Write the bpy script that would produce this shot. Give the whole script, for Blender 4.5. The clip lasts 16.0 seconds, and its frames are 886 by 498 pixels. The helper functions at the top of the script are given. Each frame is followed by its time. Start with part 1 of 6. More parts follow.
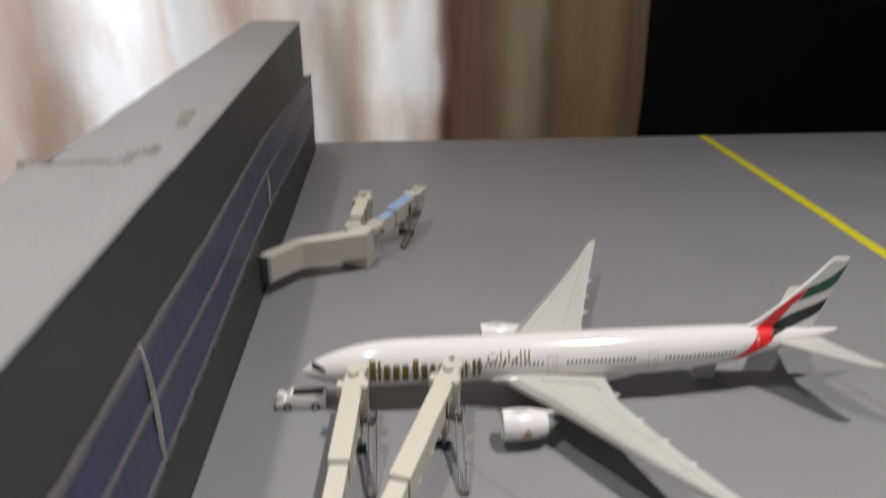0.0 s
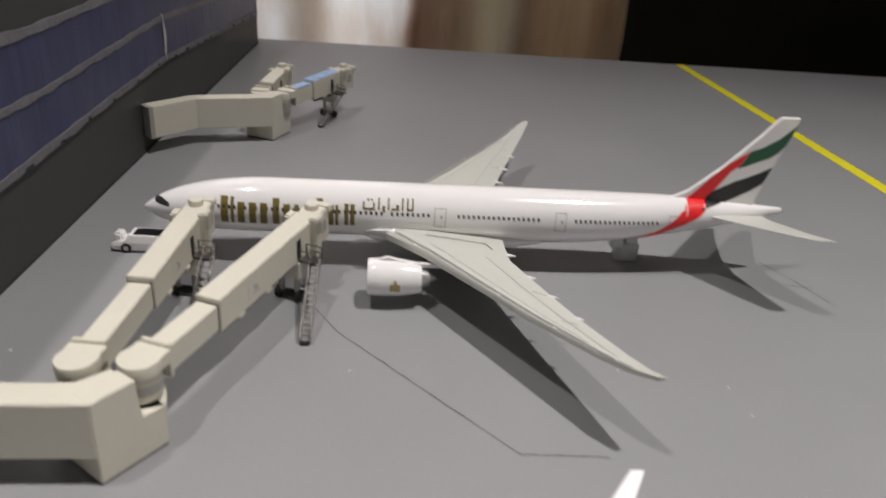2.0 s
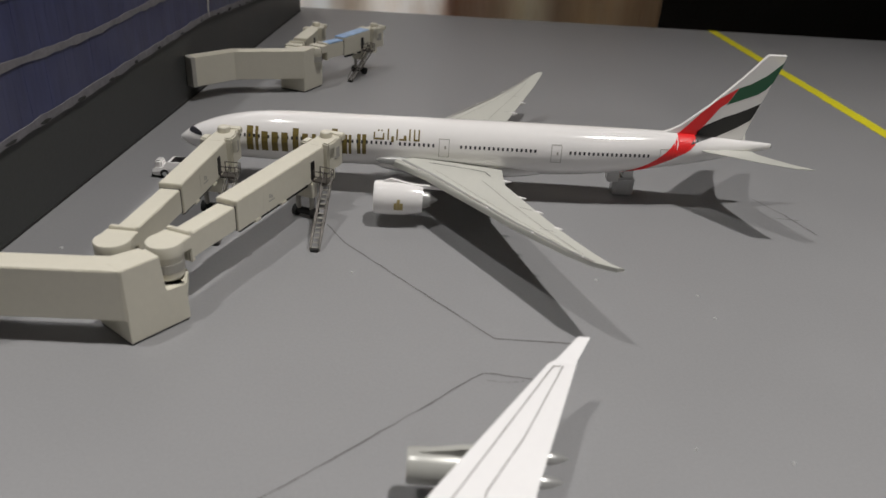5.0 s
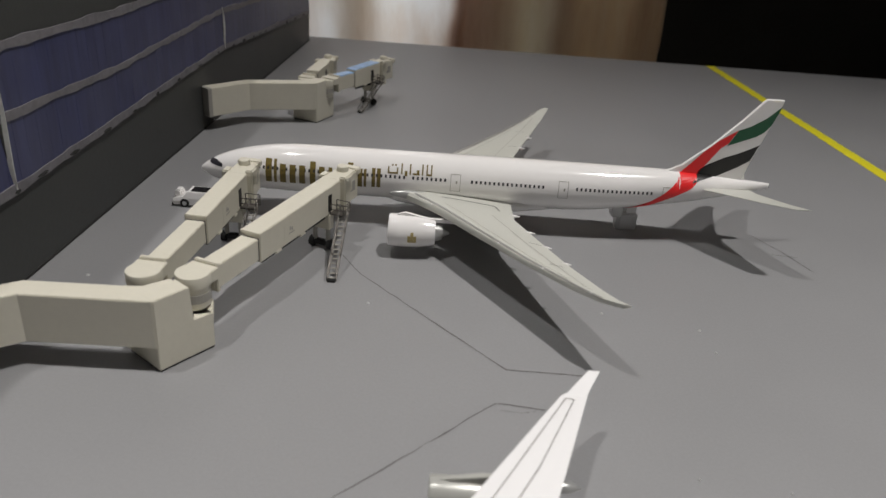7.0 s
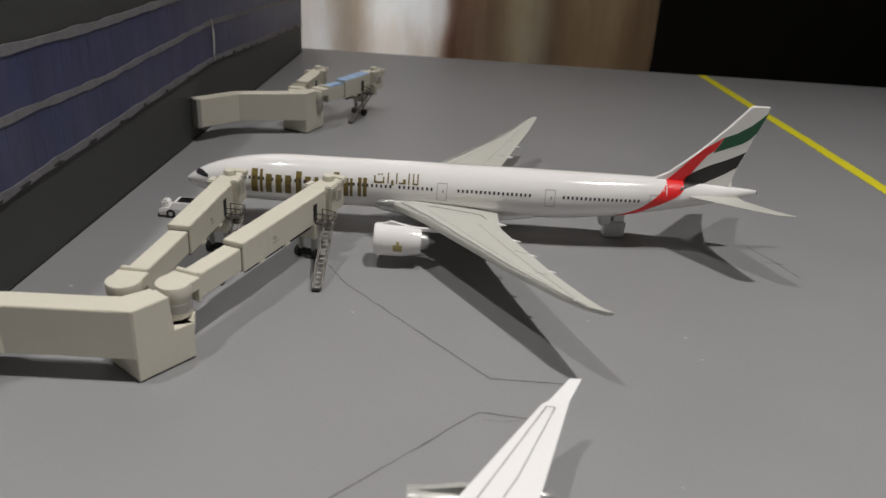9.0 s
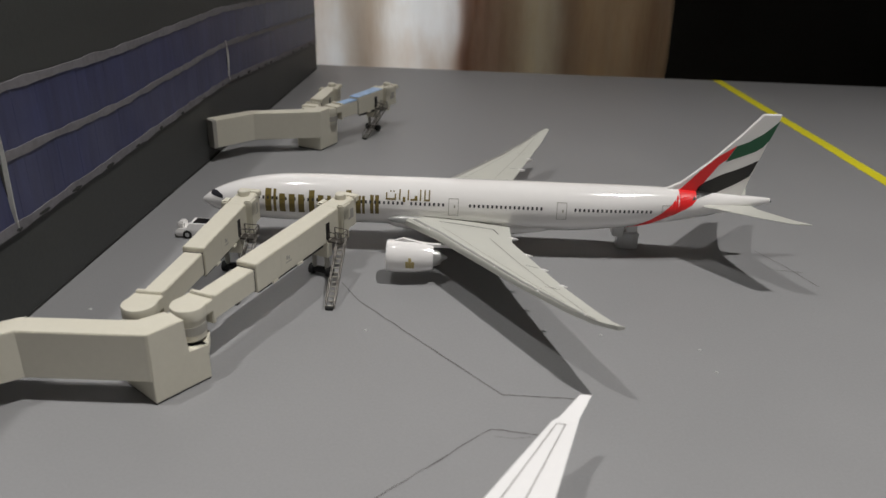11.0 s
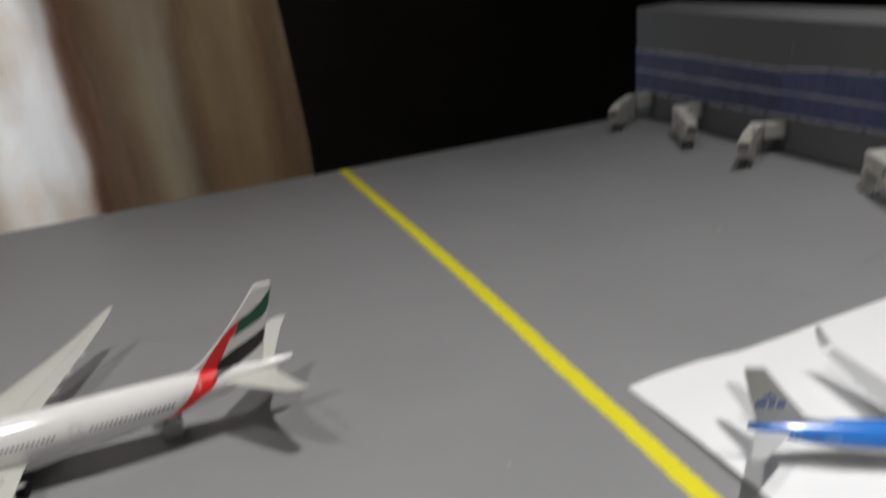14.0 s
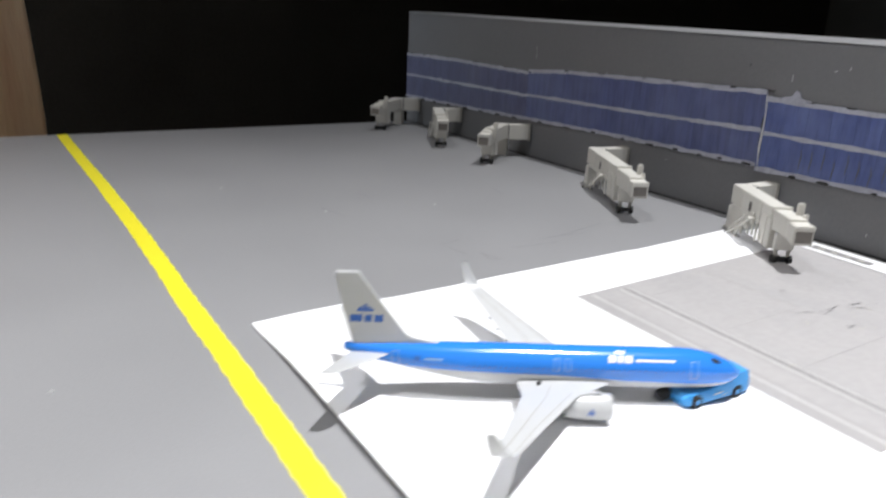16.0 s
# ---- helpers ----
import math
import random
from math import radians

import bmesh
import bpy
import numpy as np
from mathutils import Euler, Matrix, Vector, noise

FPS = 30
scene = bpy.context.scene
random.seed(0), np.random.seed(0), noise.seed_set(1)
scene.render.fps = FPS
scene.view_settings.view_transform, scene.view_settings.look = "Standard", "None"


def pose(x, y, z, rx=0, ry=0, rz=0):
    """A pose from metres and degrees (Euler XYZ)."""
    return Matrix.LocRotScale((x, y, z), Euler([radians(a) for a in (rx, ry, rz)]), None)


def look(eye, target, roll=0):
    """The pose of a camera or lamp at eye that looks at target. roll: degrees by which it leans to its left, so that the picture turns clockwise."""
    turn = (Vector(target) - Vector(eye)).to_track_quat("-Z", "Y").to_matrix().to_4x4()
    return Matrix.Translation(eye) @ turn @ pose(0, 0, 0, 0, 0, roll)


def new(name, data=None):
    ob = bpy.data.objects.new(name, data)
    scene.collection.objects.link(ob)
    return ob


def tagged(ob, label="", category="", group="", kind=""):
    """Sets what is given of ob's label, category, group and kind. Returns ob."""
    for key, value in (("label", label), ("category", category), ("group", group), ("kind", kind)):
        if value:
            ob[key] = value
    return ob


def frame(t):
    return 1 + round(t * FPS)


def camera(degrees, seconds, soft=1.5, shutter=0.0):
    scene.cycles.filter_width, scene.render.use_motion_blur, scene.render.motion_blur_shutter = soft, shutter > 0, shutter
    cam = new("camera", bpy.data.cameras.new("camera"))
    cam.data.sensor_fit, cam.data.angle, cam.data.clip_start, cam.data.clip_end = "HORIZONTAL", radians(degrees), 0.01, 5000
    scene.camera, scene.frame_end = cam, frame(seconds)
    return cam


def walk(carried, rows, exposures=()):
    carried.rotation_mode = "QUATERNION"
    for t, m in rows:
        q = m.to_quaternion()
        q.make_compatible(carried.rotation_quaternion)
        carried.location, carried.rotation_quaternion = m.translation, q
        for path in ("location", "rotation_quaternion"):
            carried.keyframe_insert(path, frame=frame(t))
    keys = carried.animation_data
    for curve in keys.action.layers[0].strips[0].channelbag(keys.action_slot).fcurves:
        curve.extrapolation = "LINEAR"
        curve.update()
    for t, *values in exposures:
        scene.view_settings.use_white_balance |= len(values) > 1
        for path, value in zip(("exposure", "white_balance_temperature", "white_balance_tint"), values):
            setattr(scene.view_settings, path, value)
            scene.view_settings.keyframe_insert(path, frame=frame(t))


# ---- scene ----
cam = camera(62.10, 16.0, soft=1.5, shutter=0.5)
cam.data.dof.use_dof, cam.data.dof.focus_distance, cam.data.dof.aperture_fstop = True, 0.23, 26.0
PATH = [
    (0, (0.02814, -0.20717, 0.15613), (0.03619, -0.11727, 0.11308), 0.29),
    (0.2, (0.03049, -0.20456, 0.13514), (0.03731, -0.11532, 0.09054), 1.39),
    (0.5, (0.04453, -0.19834, 0.12068), (0.05193, -0.10960, 0.07518), 2.80),
    (0.8, (0.05195, -0.19279, 0.11467), (0.06020, -0.10352, 0.07036), 3.50),
    (1, (0.05396, -0.18926, 0.11045), (0.06161, -0.09983, 0.06635), 3.76),
    (1.5, (0.06238, -0.18985, 0.10522), (0.06987, -0.10030, 0.06136), 4.55),
    (2, (0.06651, -0.19468, 0.10196), (0.07487, -0.10578, 0.05694), 4.57),
    (2.2, (0.07806, -0.20125, 0.09802), (0.08625, -0.11282, 0.05205), 3.77),
    (2.5, (0.09566, -0.20970, 0.09017), (0.10485, -0.12228, 0.04249), 4.09),
    (3, (0.09360, -0.21439, 0.09049), (0.10030, -0.12648, 0.04330), 4.02),
    (3.5, (0.09023, -0.21421, 0.08946), (0.09255, -0.12579, 0.04281), 3.31),
    (4, (0.08558, -0.21411, 0.09073), (0.08684, -0.12504, 0.04529), 4.01),
    (6.3, (0.07788, -0.22977, 0.10141), (0.07896, -0.14264, 0.05234), 2.41),
    (6.5, (0.07680, -0.22837, 0.10205), (0.07787, -0.14009, 0.05508), 3.15),
    (7, (0.07615, -0.22624, 0.10128), (0.07784, -0.13660, 0.05699), 4.38),
    (7.5, (0.07865, -0.22651, 0.10247), (0.08023, -0.13629, 0.05937), 3.96),
    (8, (0.08255, -0.22701, 0.10228), (0.08485, -0.13630, 0.06024), 3.94),
    (8.5, (0.08290, -0.22563, 0.10111), (0.08568, -0.13513, 0.05866), 4.05),
    (9, (0.08010, -0.22578, 0.10049), (0.08181, -0.13546, 0.05761), 4.01),
    (9.2, (0.07974, -0.22607, 0.10098), (0.08031, -0.13578, 0.05799), 3.00),
    (11.3, (0.08309, -0.22566, 0.10285), (0.08169, -0.13485, 0.06100), 2.04),
    (11.5, (0.08132, -0.22497, 0.10283), (0.08004, -0.13437, 0.06051), 2.21),
    (12, (0.08541, -0.22506, 0.10569), (0.08359, -0.13422, 0.06391), 0.87),
    (12.5, (0.08500, -0.22669, 0.10610), (0.08305, -0.13542, 0.06529), 1.40),
    (13, (0.08612, -0.22562, 0.10777), (0.08366, -0.13454, 0.06656), 0.90),
    (13.3, (0.09572, -0.22555, 0.10586), (0.09573, -0.13497, 0.06351), -0.71),
    (13.4, (0.11039, -0.22254, 0.10777), (0.11476, -0.13256, 0.06436), -1.38),
    (13.5, (0.12600, -0.22471, 0.11243), (0.13329, -0.13515, 0.06854), -3.45),
    (13.6, (0.14358, -0.22388, 0.11575), (0.15793, -0.13509, 0.07204), -3.36),
    (13.8, (0.16535, -0.22502, 0.12873), (0.18635, -0.13760, 0.08494), -6.08),
    (14, (0.17215, -0.22440, 0.14140), (0.19955, -0.13588, 0.10389), -6.30),
    (14.5, (0.17882, -0.22745, 0.14935), (0.21513, -0.13882, 0.12059), -1.31),
    (15, (0.18820, -0.22818, 0.14861), (0.22881, -0.13965, 0.12595), -1.55),
    (15.2, (0.19365, -0.22509, 0.14024), (0.23456, -0.13678, 0.11726), -0.86),
    (15.5, (0.22728, -0.23665, 0.11342), (0.26702, -0.14826, 0.08877), -1.89),
    (15.7, (0.25088, -0.23725, 0.08855), (0.29583, -0.15268, 0.05979), 0.60),
    (15.8, (0.24706, -0.23938, 0.09142), (0.29380, -0.15610, 0.06176), 1.40),
    (16, (0.23541, -0.23321, 0.08721), (0.28417, -0.15162, 0.05614), 2.46),
]
walk(cam, [(t, look(eye, target, roll)) for t, eye, target, roll in PATH],
     exposures=[(0.0, 0.06, 6500, 13), (1.0, 0.12, 6500, 13), (2.0, 0.1, 6500, 13), (2.5, 0.1, 6500, 12), (3.0, -0.06, 6500, 11), (4.0, -0.15, 6500, 10), (7.0, -0.16, 6500, 10), (12.5, -0.16, 6450, 9), (13.5, -0.15, 6400, 9), (14.0, -0.15, 6400, 9), (14.5, 0.32, 6400, 11), (15.0, 0.98, 6350, 11), (15.3, 1.2, 6200, 11), (15.6, 1.18, 6150, 11), (15.8, 1.18, 6150, 11), (16.0, 0.76, 6150, 10)])

# ---- light: two ceiling spots over the table, daylight behind the curtain ----
MM = 0.001
world = bpy.data.worlds.new("world")
world.use_nodes = True
world.node_tree.nodes["Background"].inputs[0].default_value = (0.5, 0.47, 0.42, 1)
world.node_tree.nodes["Background"].inputs[1].default_value = 0.014
scene.world = world


def lamp(name, kind, where, power, colour, size, cone=0):
    data = bpy.data.lights.new(name, kind)
    data.energy, data.color = power, colour
    if kind == "AREA":
        data.shape, data.size, data.size_y = "RECTANGLE", size[0], size[1]
    else:
        data.shadow_soft_size = size
    if kind == "SPOT":
        data.spot_size, data.spot_blend = radians(cone), 1.0
    ob = new(name, data)
    ob.matrix_world = where
    return ob


lamp("ceiling_spot_east", "SPOT", look((0.665, -0.264, 2.1), (0.202, -1.056, 0.0)), 242.0, (1.0, 0.97, 0.94), 0.045, 79.6)
lamp("ceiling_spot_west", "SPOT", look((-0.515, -0.160, 2.1), (0.002, -0.744, 0.0)), 69.5, (1.0, 0.97, 0.94), 0.045, 69.9)
lamp("window_daylight", "AREA", look((-0.30, 0.56, 0.25), (-0.28, 0.2, 0.1)), 6.6, (0.86, 0.93, 1.0), (0.75, 0.9))


# ---- materials ----
def nodes_of(name):
    m = bpy.data.materials.new(name)
    m.use_nodes = True
    nt = m.node_tree
    return m, nt, nt.nodes["Principled BSDF"]


def add(nt, kind, **values):
    n = nt.nodes.new(kind)
    for key, value in values.items():
        n.inputs[key].default_value = value
    return n


def surface(name, colour, rough=0.5, metal=0.0, vary=0.12, grain=900.0, blotch=45.0, bump=0.15, coat=0.0, depth=0.0002, random_tone=0.0, spec=0.5):
    """Painted or moulded surface: base colour with fine grain, broad blotches and a slight relief."""
    m, nt, b = nodes_of(name)
    link = nt.links.new
    co = add(nt, "ShaderNodeTexCoord")
    fine = add(nt, "ShaderNodeTexNoise", Scale=grain, Detail=4.0, Roughness=0.6)
    wide = add(nt, "ShaderNodeTexNoise", Scale=blotch, Detail=3.0, Roughness=0.55)
    for n in (fine, wide):
        link(co.outputs["Object"], n.inputs["Vector"])
    total = nt.nodes.new("ShaderNodeMath")
    total.operation = "ADD"
    link(fine.outputs["Fac"], total.inputs[0])
    link(wide.outputs["Fac"], total.inputs[1])
    ramp = nt.nodes.new("ShaderNodeMapRange")
    ramp.inputs["From Min"].default_value, ramp.inputs["From Max"].default_value = 0.6, 1.4
    ramp.inputs["To Min"].default_value, ramp.inputs["To Max"].default_value = 1 - vary, 1 + vary
    link(total.outputs[0], ramp.inputs["Value"])
    tone = ramp.outputs["Result"]
    if random_tone:
        info = nt.nodes.new("ShaderNodeObjectInfo")
        r = nt.nodes.new("ShaderNodeMapRange")
        r.inputs["To Min"].default_value, r.inputs["To Max"].default_value = 1 - random_tone, 1 + random_tone
        link(info.outputs["Random"], r.inputs["Value"])
        mul = nt.nodes.new("ShaderNodeMath")
        mul.operation = "MULTIPLY"
        link(tone, mul.inputs[0])
        link(r.outputs["Result"], mul.inputs[1])
        tone = mul.outputs[0]
    mix = nt.nodes.new("ShaderNodeVectorMath")
    mix.operation = "SCALE"
    mix.inputs[0].default_value = colour
    link(tone, mix.inputs["Scale"])
    link(mix.outputs[0], b.inputs["Base Color"])
    rr = nt.nodes.new("ShaderNodeMapRange")
    rr.inputs["To Min"].default_value, rr.inputs["To Max"].default_value = max(0.02, rough - min(0.08, rough * 0.35)), min(1, rough + min(0.1, rough * 0.4))
    link(wide.outputs["Fac"], rr.inputs["Value"])
    link(rr.outputs["Result"], b.inputs["Roughness"])
    b.inputs["Metallic"].default_value = metal
    b.inputs["Coat Weight"].default_value = coat
    b.inputs["Coat Roughness"].default_value = 0.03
    b.inputs["Specular IOR Level"].default_value = spec
    if bump:
        bp = add(nt, "ShaderNodeBump", Strength=bump, Distance=depth)
        link(fine.outputs["Fac"], bp.inputs["Height"])
        link(bp.outputs["Normal"], b.inputs["Normal"])
    return m


M_TABLE = surface("grey_table_paint", (0.257, 0.257, 0.262), 0.5, vary=0.07, grain=1400, blotch=14, bump=0.12)
M_YELLOW = surface("yellow_tape", (0.78, 0.70, 0.02), 0.5, vary=0.06, grain=600, blotch=60)
M_PENCIL = surface("pencil", (0.11, 0.105, 0.105), 0.6, vary=0.4, grain=900)
M_FAINT = surface("faint_pencil", (0.165, 0.163, 0.165), 0.6, vary=0.35, grain=900)
M_FLECK = surface("white_fleck", (0.45, 0.45, 0.45), 0.6)
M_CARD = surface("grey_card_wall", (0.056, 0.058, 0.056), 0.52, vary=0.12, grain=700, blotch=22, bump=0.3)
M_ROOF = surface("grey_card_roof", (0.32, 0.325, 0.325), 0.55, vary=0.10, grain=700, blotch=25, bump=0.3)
# east roof: roof card darkened in colour to offset strong lamp light
M_ROOFSHADED = surface("shaded_grey_card_roof", (0.205, 0.205, 0.21), 0.65, vary=0.12, grain=600, blotch=20, bump=0.3)
M_PEEL = surface("peeled_card", (0.25, 0.24, 0.215), 0.9, vary=0.45, grain=500, blotch=120, bump=0.6)
M_RAIL = surface("grey_printed_band", (0.190, 0.182, 0.196), 0.7, vary=0.25, grain=500, blotch=90)
# east wall: the same card lightened, brightness the lamps don't bring there
M_CARDLIT = surface("lit_grey_card_wall", (0.150, 0.151, 0.154), 0.7, vary=0.09, grain=600, blotch=18, bump=0.3)
M_RAILPALE = surface("pale_printed_band", (0.36, 0.365, 0.42), 0.7, vary=0.25, grain=500, blotch=90)
# torn card and gaps, and the shadow strip at the walls' foot
M_TORNSHADE = surface("torn_and_shade_dark_card", (0.035, 0.035, 0.034), 0.85, vary=0.3)
M_GAP = surface("dark_blue_paper", (0.036, 0.042, 0.100), 0.6, vary=0.2)
M_EDGE = surface("white_paper_edge", (0.62, 0.62, 0.6), 0.7, vary=0.2)
M_WHITE = surface("white_gloss_paint", (0.89, 0.87, 0.855), 0.10, vary=0.015, grain=500, bump=0.0, coat=0.6)
M_WING = surface("grey_wing_paint", (0.57, 0.57, 0.52), 0.35, vary=0.04, grain=900, bump=0.05)
M_WINGW = surface("white_wing_paint", (0.82, 0.81, 0.81), 0.4, vary=0.02, grain=900, bump=0.04)
M_LINE = surface("panel_line", (0.10, 0.10, 0.10), 0.6, vary=0.3)
M_GOLD = surface("gold_print", (0.18, 0.135, 0.035), 0.4, vary=0.2)
M_GOLDPALE = surface("pale_gold_print", (0.45, 0.36, 0.15), 0.4, vary=0.25)
M_RED = surface("red_paint", (0.86, 0.022, 0.024), 0.36, vary=0.05, bump=0.0, coat=0.1)
M_GREEN = surface("green_paint", (0.015, 0.105, 0.048), 0.35, vary=0.08, bump=0.0)
M_BLACK = surface("black_paint", (0.012, 0.011, 0.011), 0.35, vary=0.1, bump=0.0)
M_DARK = surface("dark_window_print", (0.03, 0.03, 0.035), 0.35, vary=0.1, bump=0.0)
M_TYRE = surface("black_tyre", (0.015, 0.015, 0.015), 0.8)
M_SILVER = surface("silver_paint", (0.48, 0.48, 0.47), 0.3, metal=0.55, vary=0.05, bump=0.05)
M_NACELLE = surface("grey_nacelle_paint", (0.43, 0.43, 0.40), 0.3, metal=0.2, vary=0.05, bump=0.03)
M_CREAM = surface("cream_plastic", (0.66, 0.63, 0.53), 0.42, vary=0.035, grain=700, blotch=60, bump=0.08)
M_IVORY = surface("greyed_ivory_plastic", (0.60, 0.585, 0.535), 0.45, vary=0.05, grain=700, blotch=60, bump=0.08)
M_CREAMD = surface("grey_plastic", (0.36, 0.345, 0.31), 0.5, vary=0.08)
M_OPENSHADE = surface("brownish_grey_opening_shade", (0.21, 0.19, 0.17), 0.6, vary=0.2)
M_STEEL = surface("etched_steel", (0.12, 0.11, 0.10), 0.35, metal=0.6, vary=0.15)
M_SKYBLUE = surface("light_blue_plastic", (0.30, 0.45, 0.69), 0.4, vary=0.4, grain=300, blotch=120)
M_BLUE = surface("blue_gloss_paint", (0.035, 0.22, 0.74), 0.14, vary=0.03, bump=0.0, coat=0.5)
M_HATCH = surface("pale_hatching", (0.315, 0.308, 0.306), 0.8, vary=0.15)
M_PRINTDARK = surface("dark_print", (0.22, 0.215, 0.212), 0.8, vary=0.2)
M_PRINTPALE = surface("pale_print", (0.47, 0.46, 0.455), 0.8, vary=0.08)
M_SMUDGE = surface("graphite_smudge", (0.32, 0.315, 0.315), 0.8, vary=0.35, grain=1500)
M_TUG = surface("blue_tug_paint", (0.06, 0.31, 0.70), 0.35, vary=0.06, bump=0.0)
M_BRANDBLUE = surface("mid_blue_print", (0.03, 0.12, 0.45), 0.4, vary=0.05, bump=0.0)
M_PALEGREY = surface("pale_grey_paint", (0.52, 0.525, 0.525), 0.3, vary=0.03, bump=0.0, coat=0.2)
M_PAPER = surface("white_paper", (0.84, 0.84, 0.85), 0.85, vary=0.01, grain=900, bump=0.05)
# unlit background: darkness set by near-black colour and no specular
M_BACK = surface("unlit_black_wall", (0.024, 0.023, 0.021), 1.0, vary=0.3, grain=300, blotch=8, spec=0.0)
M_ROOMWALL = surface("darkened_room_wall", (0.075, 0.074, 0.071), 0.9, vary=0.05, grain=60, blotch=3)
M_ROOMFLOOR = surface("dark_floor", (0.12, 0.08, 0.05), 0.6, vary=0.2, grain=40, blotch=5)


def printed_pane(name, colour, haze, amount, spread):
    """Blue print on paper: upright ink streaks, cloudy rubbed haze and a tone of its own for every pane."""
    m, nt, b = nodes_of(name)
    link = nt.links.new
    place = nt.nodes.new("ShaderNodeNewGeometry")
    tall = add(nt, "ShaderNodeMapping", Scale=(1.0, 1.0, 0.12))
    link(place.outputs["Position"], tall.inputs["Vector"])
    streak = add(nt, "ShaderNodeTexNoise", Scale=420.0, Detail=4.0, Roughness=0.6)
    link(tall.outputs[0], streak.inputs["Vector"])
    cloud = add(nt, "ShaderNodeTexNoise", Scale=38.0, Detail=5.0, Roughness=0.6)
    link(place.outputs["Position"], cloud.inputs["Vector"])
    info = nt.nodes.new("ShaderNodeObjectInfo")
    tone = add(nt, "ShaderNodeMapRange", **{"To Min": 1 - spread, "To Max": 1 + spread})
    link(info.outputs["Random"], tone.inputs["Value"])
    ink = add(nt, "ShaderNodeMapRange", **{"From Min": 0.3, "From Max": 0.7, "To Min": 0.8, "To Max": 1.2})
    link(streak.outputs["Fac"], ink.inputs["Value"])
    mul = nt.nodes.new("ShaderNodeMath")
    mul.operation = "MULTIPLY"
    link(tone.outputs["Result"], mul.inputs[0])
    link(ink.outputs["Result"], mul.inputs[1])
    base = nt.nodes.new("ShaderNodeVectorMath")
    base.operation = "SCALE"
    base.inputs[0].default_value = colour
    link(mul.outputs[0], base.inputs["Scale"])
    rub = add(nt, "ShaderNodeMapRange", **{"From Min": 0.42, "From Max": 0.75, "To Min": 0.0, "To Max": amount})
    link(cloud.outputs["Fac"], rub.inputs["Value"])
    mx = nt.nodes.new("ShaderNodeMix")
    mx.data_type = "RGBA"
    link(rub.outputs["Result"], mx.inputs["Factor"])
    link(base.outputs[0], mx.inputs[6])
    mx.inputs[7].default_value = (*haze, 1)
    link(mx.outputs[2], b.inputs["Base Color"])
    b.inputs["Roughness"].default_value = 0.42
    return m


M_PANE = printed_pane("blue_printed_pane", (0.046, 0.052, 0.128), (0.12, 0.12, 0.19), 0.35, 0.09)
# east panes: blues lightened for missing lamp light, stepped duller towards the far end
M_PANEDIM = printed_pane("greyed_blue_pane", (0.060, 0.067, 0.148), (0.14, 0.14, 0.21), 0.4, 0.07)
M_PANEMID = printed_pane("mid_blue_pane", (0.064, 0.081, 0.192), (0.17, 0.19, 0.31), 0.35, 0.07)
M_PANELIGHT = printed_pane("lit_blue_pane", (0.066, 0.092, 0.240), (0.20, 0.24, 0.42), 0.35, 0.08)


def printed_apron():
    """Light grey print of an apron with smudges and drag marks, on paper."""
    m, nt, b = nodes_of("grey_apron_print")
    link = nt.links.new
    co = add(nt, "ShaderNodeTexCoord")
    mp = add(nt, "ShaderNodeMapping", Scale=(60.0, 14.0, 1.0), Rotation=(0, 0, 0.5))
    link(co.outputs["Object"], mp.inputs["Vector"])
    streak = add(nt, "ShaderNodeTexNoise", Scale=1.0, Detail=6.0, Roughness=0.65)
    link(mp.outputs[0], streak.inputs["Vector"])
    fine = add(nt, "ShaderNodeTexNoise", Scale=420.0, Detail=4.0)
    link(co.outputs["Object"], fine.inputs["Vector"])
    ramp = nt.nodes.new("ShaderNodeValToRGB")
    ramp.color_ramp.elements[0].position, ramp.color_ramp.elements[0].color = 0.26, (0.338, 0.329, 0.328, 1)
    ramp.color_ramp.elements[1].position, ramp.color_ramp.elements[1].color = 0.55, (0.365, 0.352, 0.349, 1)
    link(streak.outputs["Fac"], ramp.inputs["Fac"])
    mx = nt.nodes.new("ShaderNodeMix")
    mx.data_type, mx.blend_type = "RGBA", "OVERLAY"
    mx.inputs["Factor"].default_value = 0.09
    link(ramp.outputs["Color"], mx.inputs[6])
    link(fine.outputs["Fac"], mx.inputs[7])
    link(mx.outputs[2], b.inputs["Base Color"])
    b.inputs["Roughness"].default_value = 0.8
    return m


